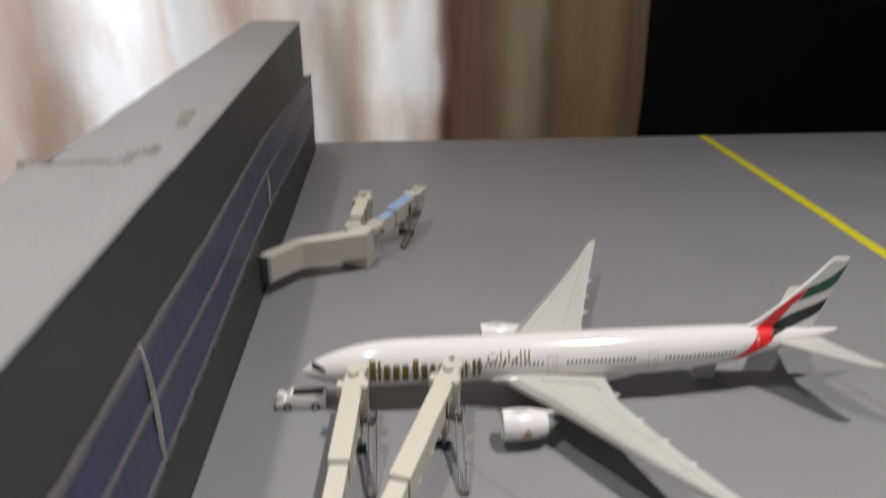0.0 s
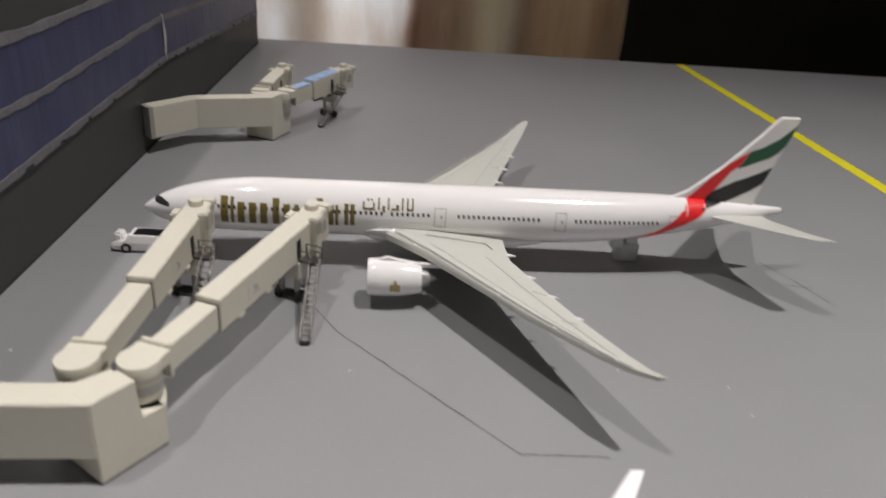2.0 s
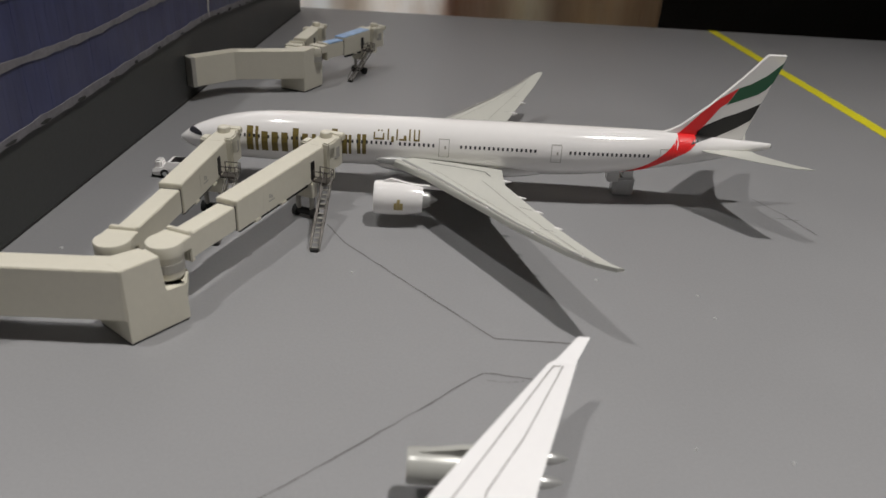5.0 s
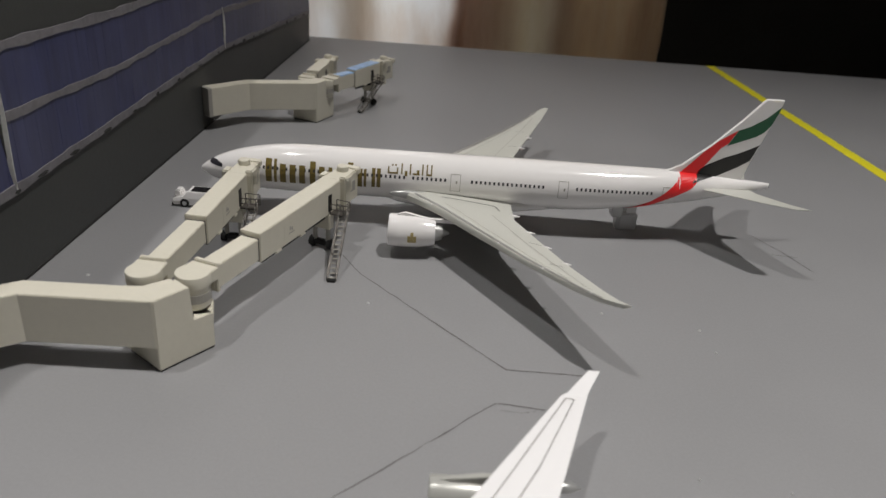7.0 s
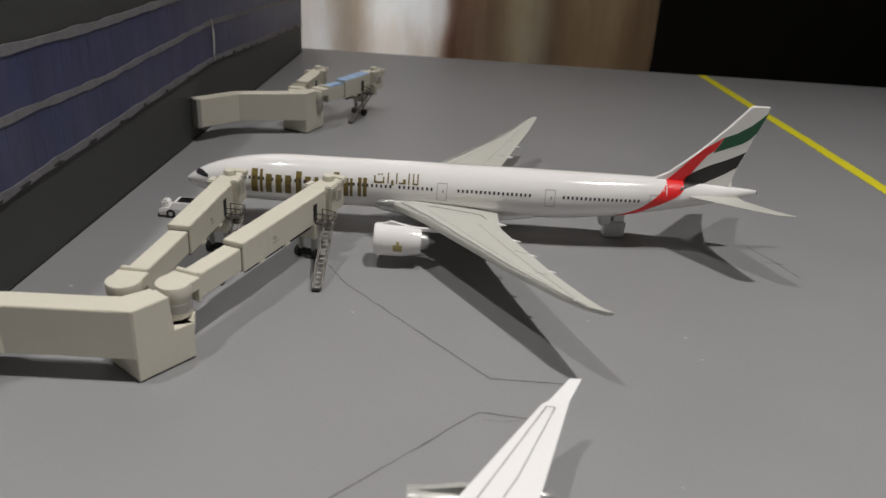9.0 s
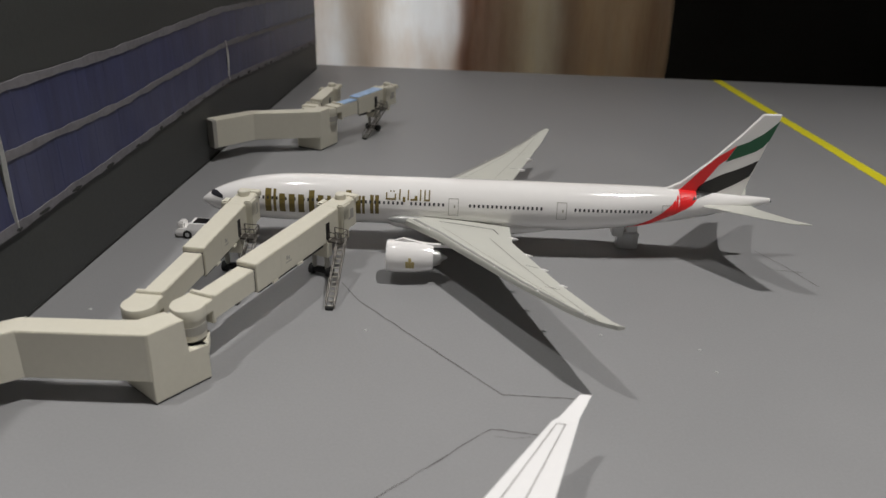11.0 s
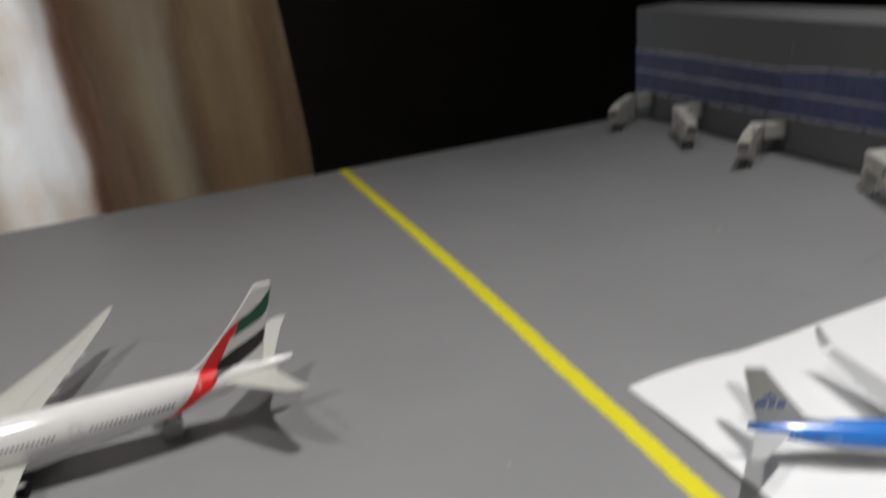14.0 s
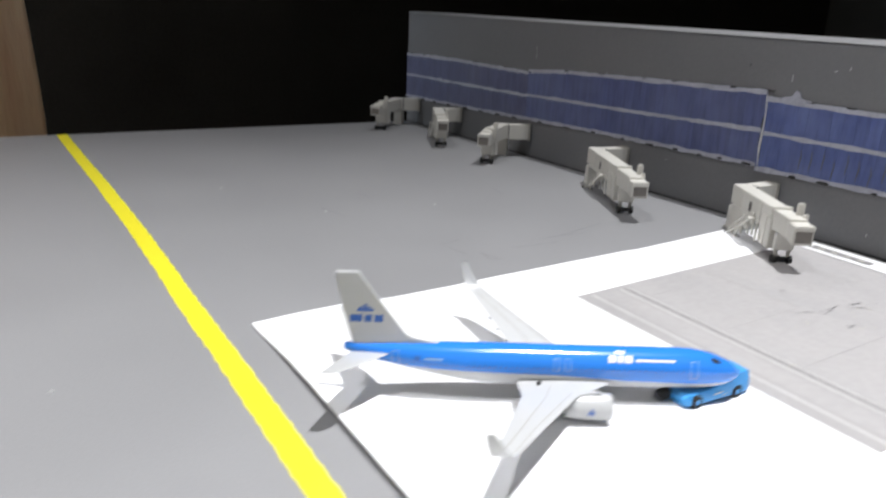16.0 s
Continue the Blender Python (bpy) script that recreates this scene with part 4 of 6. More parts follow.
# wide-body twin on the near stand of the west terminal
def wide_twin():
    L = 184.7
    plane = thing("model_airliner", "white twin-engined diecast airliner with a red green and black tail", "model aircraft")

    def prof(x):
        g = min(1.0, max(0.0, (x - 34) / 66))
        zc, ry, rz = 15.6 + 0.1 * g, 7.7, 7.75 + 0.2 * g
        if x < 34:
            s = max(0.0, x / 34)
            k = max(0.02, 1 - (1 - s) ** 2.2) ** 0.60
            return zc - 2.2 * (1 - s) ** 1.8, ry * k, rz * k
        if x > 116:
            s = min(1.0, (x - 116) / 68.7)
            top = 23.65 - 2.25 * max(0, (s - 0.45) / 0.55) ** 1.4
            bot = 7.75 + 11.95 * s ** 1.55
            return (top + bot) / 2, ry * (1 - s ** 1.9) + 0.55 * s, max(0.5, (top - bot) / 2)
        return zc, ry, rz

    body = part("fuselage", fuselage(bmesh.new(), L, prof, 60, 44), M_WHITE, plane, smooth=True)
    # wing box fairing
    bm = bmesh.new()
    rings = []
    for x, w, h in ((58, 2, 1), (64, 5.4, 2.6), (72, 7.2, 3.4), (90, 7.4, 3.6), (103, 7.0, 3.2), (112, 5, 2.2), (118, 2, 1)):
        rings.append([(x, w * math.cos(a), 9.6 + h * math.sin(a)) for a in (2 * math.pi * i / 20 for i in range(20))])
    part("wing_fairing", loft(bm, rings), M_WHITE, plane, smooth=True)
    secs = [(3, 62.4, 101.6, 10.0, 3.6), (9, 66.8, 100.8, 10.7, 3.2), (23.5, 77.7, 100.8, 12.3, 1.8), (40, 89.0, 106.4, 13.6, 1.2), (56, 100.0, 112.0, 14.9, 0.9), (72, 111.0, 118.0, 16.9, 0.65), (78.8, 115.8, 120.4, 18.2, 0.5), (81.2, 118.2, 121.4, 18.9, 0.4), (83.2, 120.4, 122.1, 19.5, 0.35)]
    RISE = 2.2
    near = secs
    for side in (-1, 1):
        # the far wing hangs a little lower
        secs = near if side < 0 else [(y, xl, xt, z - 0.8 * min(1.0, y / 45), th) for y, xl, xt, z, th in near]
        w = part("wing", wing(bmesh.new(), secs, side, RISE), M_WING, plane, "pale grey swept wing", smooth=True)
        part("panel_line", wing_line(bmesh.new(), secs, side, [(94.0, 23), (100.6, 40), (109.2, 60), (115.0, 74)], 0.14, RISE), M_CREAMD, w)
        part("panel_line", wing_line(bmesh.new(), secs, side, [(79.5, 18), (96.9, 46), (110.6, 68)], 0.12, RISE), M_CREAMD, w)
        bm = bmesh.new()
        wing_line(bm, secs, side, [(70.2, 10.5), (79.3, 23.5), (90.3, 40), (101.1, 56), (111.8, 72), (116.4, 79)], 0.85, RISE)
        part("leading_edge", bm, M_SILVER, w, "bare metal leading edge")
        part("panel_line", wing_line(bmesh.new(), secs, side, [(78.5, 11.5), (88, 12.2), (95.4, 12.8), (96.8, 17)], 0.3, RISE), M_LINE, w)
        part("panel_line", wing_line(bmesh.new(), secs, side, [(103.2, 43), (106.6, 44)], 0.16, RISE), M_LINE, w)
        part("panel_line", wing_line(bmesh.new(), secs, side, [(107.0, 58), (110.6, 59)], 0.16, RISE), M_LINE, w)
        for y, l in ((18.5, 5.0), (33, 4.6), (44, 3.8), (55, 3.4)):
            zz, _ = wing_z(secs, y)
            xt = next(a[2] + (b[2] - a[2]) * (y - a[0]) / (b[0] - a[0]) for a, b in zip(secs, secs[1:]) if a[0] <= y <= b[0])
            part("flap_fairing", turned(bmesh.new(), [(-l * 1.3, 0.1), (-l * 0.6, 0.6), (0.2, 0.6), (l * 0.45, 0.12)], (xt, side * y, zz - 0.35), seg=10), M_WHITE, w, smooth=True)
        for y in (20, 47, 62, 76):
            bm = bmesh.new()
            xl = next(a[1] + (b[1] - a[1]) * (y - a[0]) / (b[0] - a[0]) for a, b in zip(secs, secs[1:]) if a[0] <= y <= b[0])
            zz, _ = wing_z(secs, y)
            turned(bm, [(0, 0.35), (0.2, 0.3), (0.3, 0.1)], (xl + 0.5, side * y, zz + 0.15 + eased(RISE, y)), "z", 8)
            part("leading_edge_mark", bm, M_WHITE, w)
        part("root_fairing", turned(bmesh.new(), [(61.8, 0.15), (63.2, 0.9), (66.5, 1.35), (71, 1.2), (75, 0.5)], (0, side * 8.7, 12.4), seg=14), M_SILVER, w, "bare metal wing root", smooth=True)
        e = engine(plane, 63.2, side * 25.8, 7.7, 5.0, 14.0, M_WHITE, M_SILVER, (88.5, 11.8), "white rounded engine cowling")
        bm = bmesh.new()
        for a0, s in ((0.0, 0.9), (0.055, 0.6), (-0.055, 0.6)):
            xx = 63.2 + 7.2 + a0 * 16
            ring = []
            for k in range(4):
                ang = -0.34 + 0.24 * k * s
                ring.append((math.cos(ang) * 5.12, math.sin(ang) * 5.12))
            for (c0, d0), (c1, d1) in zip(ring, ring[1:]):
                bm.faces.new([bm.verts.new(p) for p in ((xx - 0.42, side * 25.8 + side * c0, 7.7 + d0), (xx + 0.42, side * 25.8 + side * c0, 7.7 + d0), (xx + 0.42, side * 25.8 + side * c1, 7.7 + d1), (xx - 0.42, side * 25.8 + side * c1, 7.7 + d1))])
        part("gold_mark", bm, M_GOLDPALE, e, "faint gold mark")
        hs = [(1.5, 159.5, 178.5, 19.0, 1.3), (6, 163.6, 179.2, 19.5, 1.1), (20, 175.2, 183.6, 22.0, 0.7), (25.4, 179.9, 185.9, 23.1, 0.5), (26.8, 182.0, 186.6, 23.3, 0.35)]
        part("tailplane", wing(bmesh.new(), hs, side), M_WING, plane, smooth=True)
    fin = part("fin", slab_xz(bmesh.new(), [(150.0, 23.4), (155.6, 25.5), (163.5, 33.0), (171.4, 41.6), (177.0, 48.8), (182.6, 48.9), (181.5, 44.4), (179.7, 39.2), (178.3, 34.3), (176.0, 27.6), (175.6, 22.6), (171, 19), (156, 20)], 0.65, 0.35), M_WHITE, plane)
    for nm, mat, poly in (("red_band", M_RED, [(154.9, 23.2), (157.8, 26.6), (160.8, 30.2), (165.0, 34.5), (170.5, 38.5), (168.3, 34.0), (166.2, 32.2), (163.8, 28.4), (161.2, 24.2), (160.6, 21.5), (156, 21)]),
                          ("green_band", M_GREEN, [(167.9, 33.1), (169.2, 35.6), (170.5, 38.4), (173.8, 39.8), (178.1, 42.7), (182.2, 46.9), (181.4, 44.3), (180.2, 40.6), (178.6, 38.4), (176.5, 36.8), (171.9, 34.8)]),
                          ("black_band", M_BLACK, [(160.4, 21.5), (160.7, 24.3), (162.6, 26.2), (164.9, 27.5), (168.0, 29.2), (171.5, 30.6), (175.0, 32.3), (178.1, 34.1), (177.2, 31.0), (176.4, 28.8), (172.4, 26.0), (168.5, 23.8), (165.9, 22.2), (164.5, 21.4)])):
        for side in (-1, 1):
            bm = bmesh.new()
            fin_patch(bm, poly, 0.65, side)
            part(nm, bm, mat, fin)
    for side in (-1, 1):
        bm = bmesh.new()
        patch(bm, prof, [(138.5, 10.0, 10.3), (142, 10.9, 12.2), (146, 12.6, 14.6), (149, 14.4, 17.0), (151.5, 15.8, 19.3), (153, 16.4, 21.0), (154, 17.0, 22.4), (154.8, 17.5, 23.4), (157, 18.6, 23.4), (158.7, 19.8, 23.35), (159.8, 21.0, 23.3), (161, 22.4, 23.2)], side, 0.09, 8)
        part("red_band", bm, M_RED, body)
        bm = bmesh.new()
        patch(bm, prof, [(158.6, 21.0, 21.2), (159.4, 21.2, 22.2), (160.3, 21.5, 23.2), (161.6, 21.9, 23.2), (163.4, 22.3, 23.1), (165.6, 22.7, 23.0)], side, 0.10, 6)
        part("black_band", bm, M_BLACK, body)
        for x0, x1, step in ((20, 46, 1.45), (50, 79.5, 1.45), (87.5, 111.5, 1.42), (121, 146.5, 1.42)):
            x = x0
            while x < x1:
                if not (66.5 < x < 67.8 or 60.5 < x < 61.5):
                    part("cabin_window", patch(bmesh.new(), prof, [(x, 17.0, 17.95), (x + 0.62, 17.0, 17.95)], side, 0.08, 1), M_DARK, body)
                x += step
        for x0, x1, z0, z1 in ((46.4, 49.6, 14.0, 19.4), (81.0, 84.2, 14.0, 19.5), (115.4, 118.6, 14.2, 19.6), (149, 151.6, 15.2, 19.6)):
            bm = bmesh.new()
            outline(bm, prof, x0, x1, z0, z1, side)
            patch(bm, prof, [((x0 + x1) / 2 + 0.1, 16.6, 17.5), ((x0 + x1) / 2 + 0.6, 16.6, 17.5)], side, 0.08, 1)
            part("door_outline", bm, M_CREAMD, body)
        bm = bmesh.new()
        for x in (37.2, 38.2, 39.2, 40.3, 41.3):
            patch(bm, prof, [(x, 9.9, 10.4), (x + 0.7, 9.9, 10.4)], side, 0.08, 1)
        part("registration_bar", bm, M_LINE, body, kind="stuff")
        # gold title: letter-sized plain bars
        for x, w, lo, hi in ((22.3, 2.0, 12.9, 20.1), (25.0, 0.9, 12.9, 20.1), (26.9, 1.9, 13.0, 18.9), (30.0, 1.9, 13.0, 18.9), (33.0, 1.9, 13.0, 18.9), (36.4, 1.8, 13.0, 20.2), (39.3, 1.8, 13.0, 18.9), (42.3, 1.2, 13.1, 18.9), (45.2, 1.7, 13.0, 18.8),
                             (48.3, 1.7, 13.2, 20.6), (51.4, 1.6, 13.4, 19.2), (53.5, 0.8, 13.4, 19.2), (56.0, 1.1, 13.6, 19.6), (57.6, 1.2, 13.6, 19.6)):
            part("gold_bar", patch(bmesh.new(), prof, [(x, lo, hi), (x + w, lo, hi)], side, 0.10, 4), M_GOLD, body)
        for x, w, lo, hi in ((61, 0.45, 18.4, 20.4), (61.4, 2.6, 18.4, 18.9), (63.8, 0.45, 18.4, 20.2), (62.2, 0.5, 20.6, 21), (63.2, 0.5, 20.6, 21), (65.2, 0.45, 18.4, 21.3), (66.4, 0.8, 17.9, 19.4), (67.9, 0.45, 18.4, 21.3), (68.9, 2.2, 18.4, 18.9), (70.2, 0.8, 18.4, 19.8), (71.8, 0.45, 18.4, 21.4), (73.2, 0.45, 18.4, 21.4), (73.2, 1.4, 18.4, 18.9), (74.6, 0.45, 18.4, 21.4)):
            part("small_gold_bar", patch(bmesh.new(), prof, [(x, lo, hi), (x + w, lo, hi)], side, 0.10, 2), M_GOLD, body)
        bm = bmesh.new()
        patch(bm, prof, [(3.2, 16.1, 16.7), (4.0, 15.9, 17.1), (5.4, 15.75, 17.3), (6.6, 15.65, 17.0), (7.8, 15.6, 16.5)], side, 0.08, 4)
        part("cockpit_window", bm, M_DARK, body)
    part("tail_exhaust", turned(bmesh.new(), [(184.2, 0.2), (184.3, 0.62), (184.95, 0.5), (184.9, 0.2)], (0, 0, 20.5), seg=12), M_DARK, body, "dark exhaust tip")
    bm = bmesh.new()
    rod(bm, (15.5, 0, 2), (15.5, 0, 9.5), 0.5)
    for y in (-0.9, 0.9):
        wheel(bm, 15.5, y, 1.35, 1.35, 0.9)
    part("nose_gear", bm, M_TYRE, plane)
    for side in (-1, 1):
        bm = bmesh.new()
        rod(bm, (95, side * 7, 2), (95, side * 7, 10), 0.7)
        for dx in (-3, 0, 3):
            for dy in (-1.2, 1.2):
                wheel(bm, 95 + dx, side * 7 + dy, 1.6, 1.6, 1.1)
        part("main_gear", bm, M_TYRE, plane)
    return plane


wide_twin()

# small grey support block under the rear fuselage
st = thing("tail_support", "small pale grey plastic block supporting the rear fuselage", "support", (139.4, -0.8, 0))
bm = new_box(-1.0, 6.0, 3.6, 8.2, 0, 6.0, bevel=0.4)
box(bm, 0.2, 1.2, 3.3, 3.8, 0.4, 5.4, bevel=0.15)
box(bm, 4.2, 5.0, 3.35, 3.8, 0.8, 5.0, bevel=0.15)
part("base", bm, M_PALEGREY, st)
part("pad", new_box(-3.2, 0.6, 3.2, 7.6, 4.6, 9.6, bevel=0.4), M_SILVER, st)
part("clip", new_box(1.8, 5.2, 4.0, 7.4, 5.9, 9.6, bevel=0.25), M_SILVER, st)


# white service truck under the nose
def truck():
    t = thing("service_truck", "white toy service truck with a black roof panel", "toy truck", (-9.8, -3.0, 0), -2)
    bm = bmesh.new()
    rings = []
    for x, z0, z1 in ((0, 1.0, 2.8), (0.8, 0.8, 3.2), (3.4, 0.8, 3.5), (5.0, 0.8, 5.4), (16.5, 0.8, 5.4), (17, 1.0, 5.0)):
        rings.append([(x, 0.1, z0), (x, 0.0, (z0 + z1) / 2), (x, 0.35, z1), (x, 5.65, z1), (x, 6.0, (z0 + z1) / 2), (x, 5.9, z0)])
    part("body", loft(bm, rings), M_WHITE, t)
    part("roof_panel", new_box(5.9, 16.0, 0.9, 5.1, 5.38, 5.55, bevel=0.06), M_BLACK, t, "black roof panel")
    part("cab", new_box(0.5, 2.9, 1.0, 4.6, 3.0, 5.5, bevel=0.5), M_WHITE, t, "small raised white cab")
    part("bumper", new_box(-0.4, 0.6, 0.1, 5.9, 0.5, 1.3, bevel=0.15), M_TYRE, t)
    for x in (4.0, 13.4):
        for y in (0.25, 5.75):
            bm = bmesh.new()
            wheel(bm, x, y, 1.5, 1.5, 1.1)
            w = part("wheel", bm, M_TYRE, t)
            part("hub", turned(bmesh.new(), [(-0.6, 0.75), (0.6, 0.75)], (x, y, 1.5), "y", 10), M_PALEGREY, w)
    return t


truck()


# narrow-body twin in blue on the white paper
def narrow_twin():
    L = 95.0
    plane = thing("model_airliner", "blue and white twin-engined diecast airliner with upturned wingtips", "model aircraft", (379.6, -134.0, 0.45), 151.2)

    def prof(x):
        zc, ry, rz = 7.9, 4.6, 4.8
        if x < 16:
            s = max(0.0, (x - 1.0) / 15)
            k = max(0.03, 1 - (1 - s) ** 2.2) ** 0.58
            return zc - 1.1 * (1 - s) ** 1.7, ry * k, rz * k
        if x > 60:
            s = min(1.0, (x - 60) / 35.0)
            top = 12.7 - 0.5 * s ** 2
            bot = 3.1 + 7.2 * s ** 1.4
            return (top + bot) / 2, ry * (1 - s ** 1.9) + 0.6 * s, max(0.5, (top - bot) / 2)
        return zc, ry, rz

    def split(x):
        return between([(0, 5.4), (20, 5.8), (30, 6.1), (45, 7.2), (64, 7.6), (80, 7.9), (88, 8.6), (95, 10.0)], x)

    body = part("fuselage", fuselage(bmesh.new(), L, prof, 54, 44, split, 1.05), (M_BLUE, M_PALEGREY), plane, "blue upper half, pale grey belly", smooth=True)
    secs = [(2, 30.0, 55.0, 5.2, 2.0), (5, 33.6, 54.8, 5.5, 1.7), (13.5, 42.6, 54.8, 6.6, 1.1), (30, 52.4, 59.8, 8.8, 0.7), (41.5, 59.2, 63.8, 10.2, 0.5), (43.2, 60.4, 64.4, 11.0, 0.4), (44.4, 62.0, 65.2, 13.4, 0.3), (45.3, 64.0, 65.8, 16.8, 0.2)]
    for side in (-1, 1):
        w = part("wing", wing(bmesh.new(), secs[:5], side), M_PALEGREY, plane, "pale grey swept wing", smooth=True)
        part("winglet", wing(bmesh.new(), secs[4:], side), M_PALEGREY, plane, smooth=True)
        part("panel_line", wing_line(bmesh.new(), secs, side, [(47.6, 8), (49.4, 14), (56.8, 30), (61.6, 40)], 0.18), M_CREAMD, w)
        part("panel_line", wing_line(bmesh.new(), secs, side, [(43.6, 12), (54.6, 31), (59.8, 41)], 0.12), M_CREAMD, w)
        for y, l in ((15, 3.2), (20.5, 2.8), (26, 2.6)):
            zz, _ = wing_z(secs, y)
            xt = next(a[2] + (b[2] - a[2]) * (y - a[0]) / (b[0] - a[0]) for a, b in zip(secs, secs[1:]) if a[0] <= y <= b[0])
            part("flap_fairing", turned(bmesh.new(), [(-l * 1.3, 0.08), (-l * 0.5, 0.42), (l * 0.4, 0.06)], (xt, side * y, zz - 0.4), seg=8), M_PALEGREY, w, smooth=True)
        engine(plane, 34.4, side * 11.8, 3.6, 3.05, 10.4, M_PALEGREY, M_SILVER, (49.5, 6.2), "pale grey engine cowling")
        bm = bmesh.new()
        for dx, lo, hi in ((0.0, -0.25, 0.12), (0.5, -0.12, 0.3), (1.0, -0.25, 0.12)):
            bm.faces.new([bm.verts.new((38.6 + dx + ex, side * (11.8 + 3.1 * math.cos(g)), 3.6 + 3.1 * math.sin(g))) for ex, g in ((0, lo), (0.4, lo), (0.4, hi), (0, hi))])
        part("engine_mark", bm, M_BRANDBLUE, plane, "small blue mark as plain bars")
        hs = [(0.8, 82.8, 93.0, 10.2, 0.8), (3, 84.8, 93.8, 10.6, 0.7), (17, 94.0, 97.8, 13.2, 0.4), (18, 95.8, 98.2, 13.4, 0.25)]
        part("tailplane", wing(bmesh.new(), hs, side), M_PALEGREY, plane, smooth=True)
    fin = part("fin", slab_xz(bmesh.new(), [(70.5, 12.3), (75.4, 12.95), (79.2, 13.5), (80.4, 14.4), (82.3, 16.3), (91.7, 29.8), (97.0, 29.8), (95.2, 21), (92.8, 12.2), (80, 11)], 0.5, 0.25), M_PALEGREY, plane, "pale grey tail fin")
    for side in (-1, 1):
        for x0, x1, z0, z1 in ((86.0, 88.0, 17.6, 19.4), (88.6, 90.2, 17.6, 19.4), (90.8, 93.6, 17.6, 19.4), (88.2, 92.0, 20.2, 20.8), (88.7, 91.6, 20.9, 21.3), (89.7, 90.5, 21.4, 22.0)):
            mark = bmesh.new()
            fin_patch(mark, [(x0, z0), (x1, z0), (x1, z1), (x0, z1)], 0.5, side)
            part("tail_mark", mark, M_BRANDBLUE, fin, "blue plain bar")
        for x0, x1, z0, z1 in ((28.0, 29.8, 10.5, 11.8), (30.2, 31.4, 10.5, 11.8), (31.8, 33.6, 10.5, 11.8), (29.6, 32.0, 12.0, 12.45), (18.0, 27.2, 10.8, 11.2)):
            part("title_bar", patch(bmesh.new(), prof, [(x0, z0, z1), ((x0 + x1) / 2, z0, z1), (x1, z0, z1)], side, 0.06, 3), M_WHITE, body, "white plain bar")
        bm = bmesh.new()
        x = 16.0
        while x < 84:
            part("cabin_window", patch(bmesh.new(), prof, [(x, 8.6, 9.1), (x + 0.4, 8.6, 9.1)], side, 0.05, 1), M_BRANDBLUE, body)
            x += 1.25
        patch(bm, prof, [(77.2, 9.6, 10.6), (78.6, 9.6, 10.6)], side, 0.05, 1)
        part("side_badge", bm, M_BRANDBLUE, body)
        for x0, x1, z0, z1 in ((12.5, 14.4, 7.2, 11), (42.4, 43.8, 8.4, 11), (45, 46.4, 8.4, 11), (82, 83.8, 8, 11.4)):
            bm = bmesh.new()
            outline(bm, prof, x0, x1, z0, z1, side, 0.13)
            part("door_outline", bm, M_SKYBLUE, body)
        bm = bmesh.new()
        patch(bm, prof, [(72.0, 9.9, 10.3), (76.2, 9.9, 10.3)], side, 0.05, 1)
        part("registration_bar", bm, M_SKYBLUE, body)
        bm = bmesh.new()
        patch(bm, prof, [(6.6, 10.2, 10.4), (7.4, 10.3, 11.0), (8.6, 10.6, 11.4), (9.0, 10.9, 11.3)], side, 0.06, 3)
        part("cockpit_window", bm, M_DARK, body)
    bm = bmesh.new()
    rod(bm, (9.5, 0, 0.8), (9.5, 0, 5), 0.35)
    for y in (-0.6, 0.6):
        wheel(bm, 9.5, y, 0.85, 0.85, 0.6)
    part("nose_gear", bm, M_TYRE, plane)
    for side in (-1, 1):
        bm = bmesh.new()
        rod(bm, (50, side * 7, 1), (50, side * 7, 7), 0.45)
        for dy in (-0.8, 0.8):
            wheel(bm, 50, side * 7 + dy, 1.35, 1.35, 0.8)
        part("main_gear", bm, M_TYRE, plane)
    return plane


narrow_twin()


def tug():
    t = thing("pushback_tug", "bright blue toy pushback tug at the nose wheel", "toy tug", (363.0, -132.6, 0.45), -2)
    bm = bmesh.new()
    rings = []
    for x, half, z in ((0.3, 2.6, 2.1), (1.2, 3.3, 2.9), (6.0, 3.5, 3.3), (11.0, 3.5, 3.6), (15.0, 3.5, 5.4), (19.0, 3.4, 6.0), (20.3, 3.2, 5.6), (20.8, 2.9, 4.4)):
        rings.append([(x, 3.5 - half, 0.7), (x, 3.5 - half - 0.15, z * 0.55), (x, 3.5 - half + 0.5, z), (x, 3.5 + half - 0.5, z), (x, 3.5 + half + 0.15, z * 0.55), (x, 3.5 + half, 0.7)])
    part("body", loft(bm, rings), M_TUG, t, smooth=True)
    part("cab", turned(bmesh.new(), [(2.9, 1.7), (4.4, 1.8), (5.3, 1.4), (5.7, 0.5)], (11.2, 2.2, 0), "z", 16), M_TUG, t, smooth=True)
    part("cab_window", new_box(9.9, 12.3, 0.55, 0.8, 3.9, 4.9, bevel=0.1), M_SKYBLUE, t, "pale blue cab window")
    part("grille", new_box(20.5, 21.0, 1.2, 5.8, 1.2, 3.4, bevel=0.1), M_TYRE, t, "dark rear grille")
    part("side_mark", new_box(8.6, 12.6, -0.08, 0.1, 1.4, 2.4), M_PALEGREY, t, "pale mark shown as a plain bar")
    part("tow_bar", new_box(-2.2, 8.0, 5.0, 7.4, 0.5, 2.4, bevel=0.2), M_TYRE, t, "black tow bar")
    for x in (3.4, 16.2):
        for y in (0.2, 6.8):
            bm = bmesh.new()
            wheel(bm, x, y, 1.5, 1.5, 1.1)
            w = part("wheel", bm, M_TYRE, t)
            part("hub", turned(bmesh.new(), [(-0.6, 0.7), (0.6, 0.7)], (x, y, 1.5), "y", 10), M_TUG, w)
    t.scale = (1.04, 1.04, 1.04)
    return t


tug()


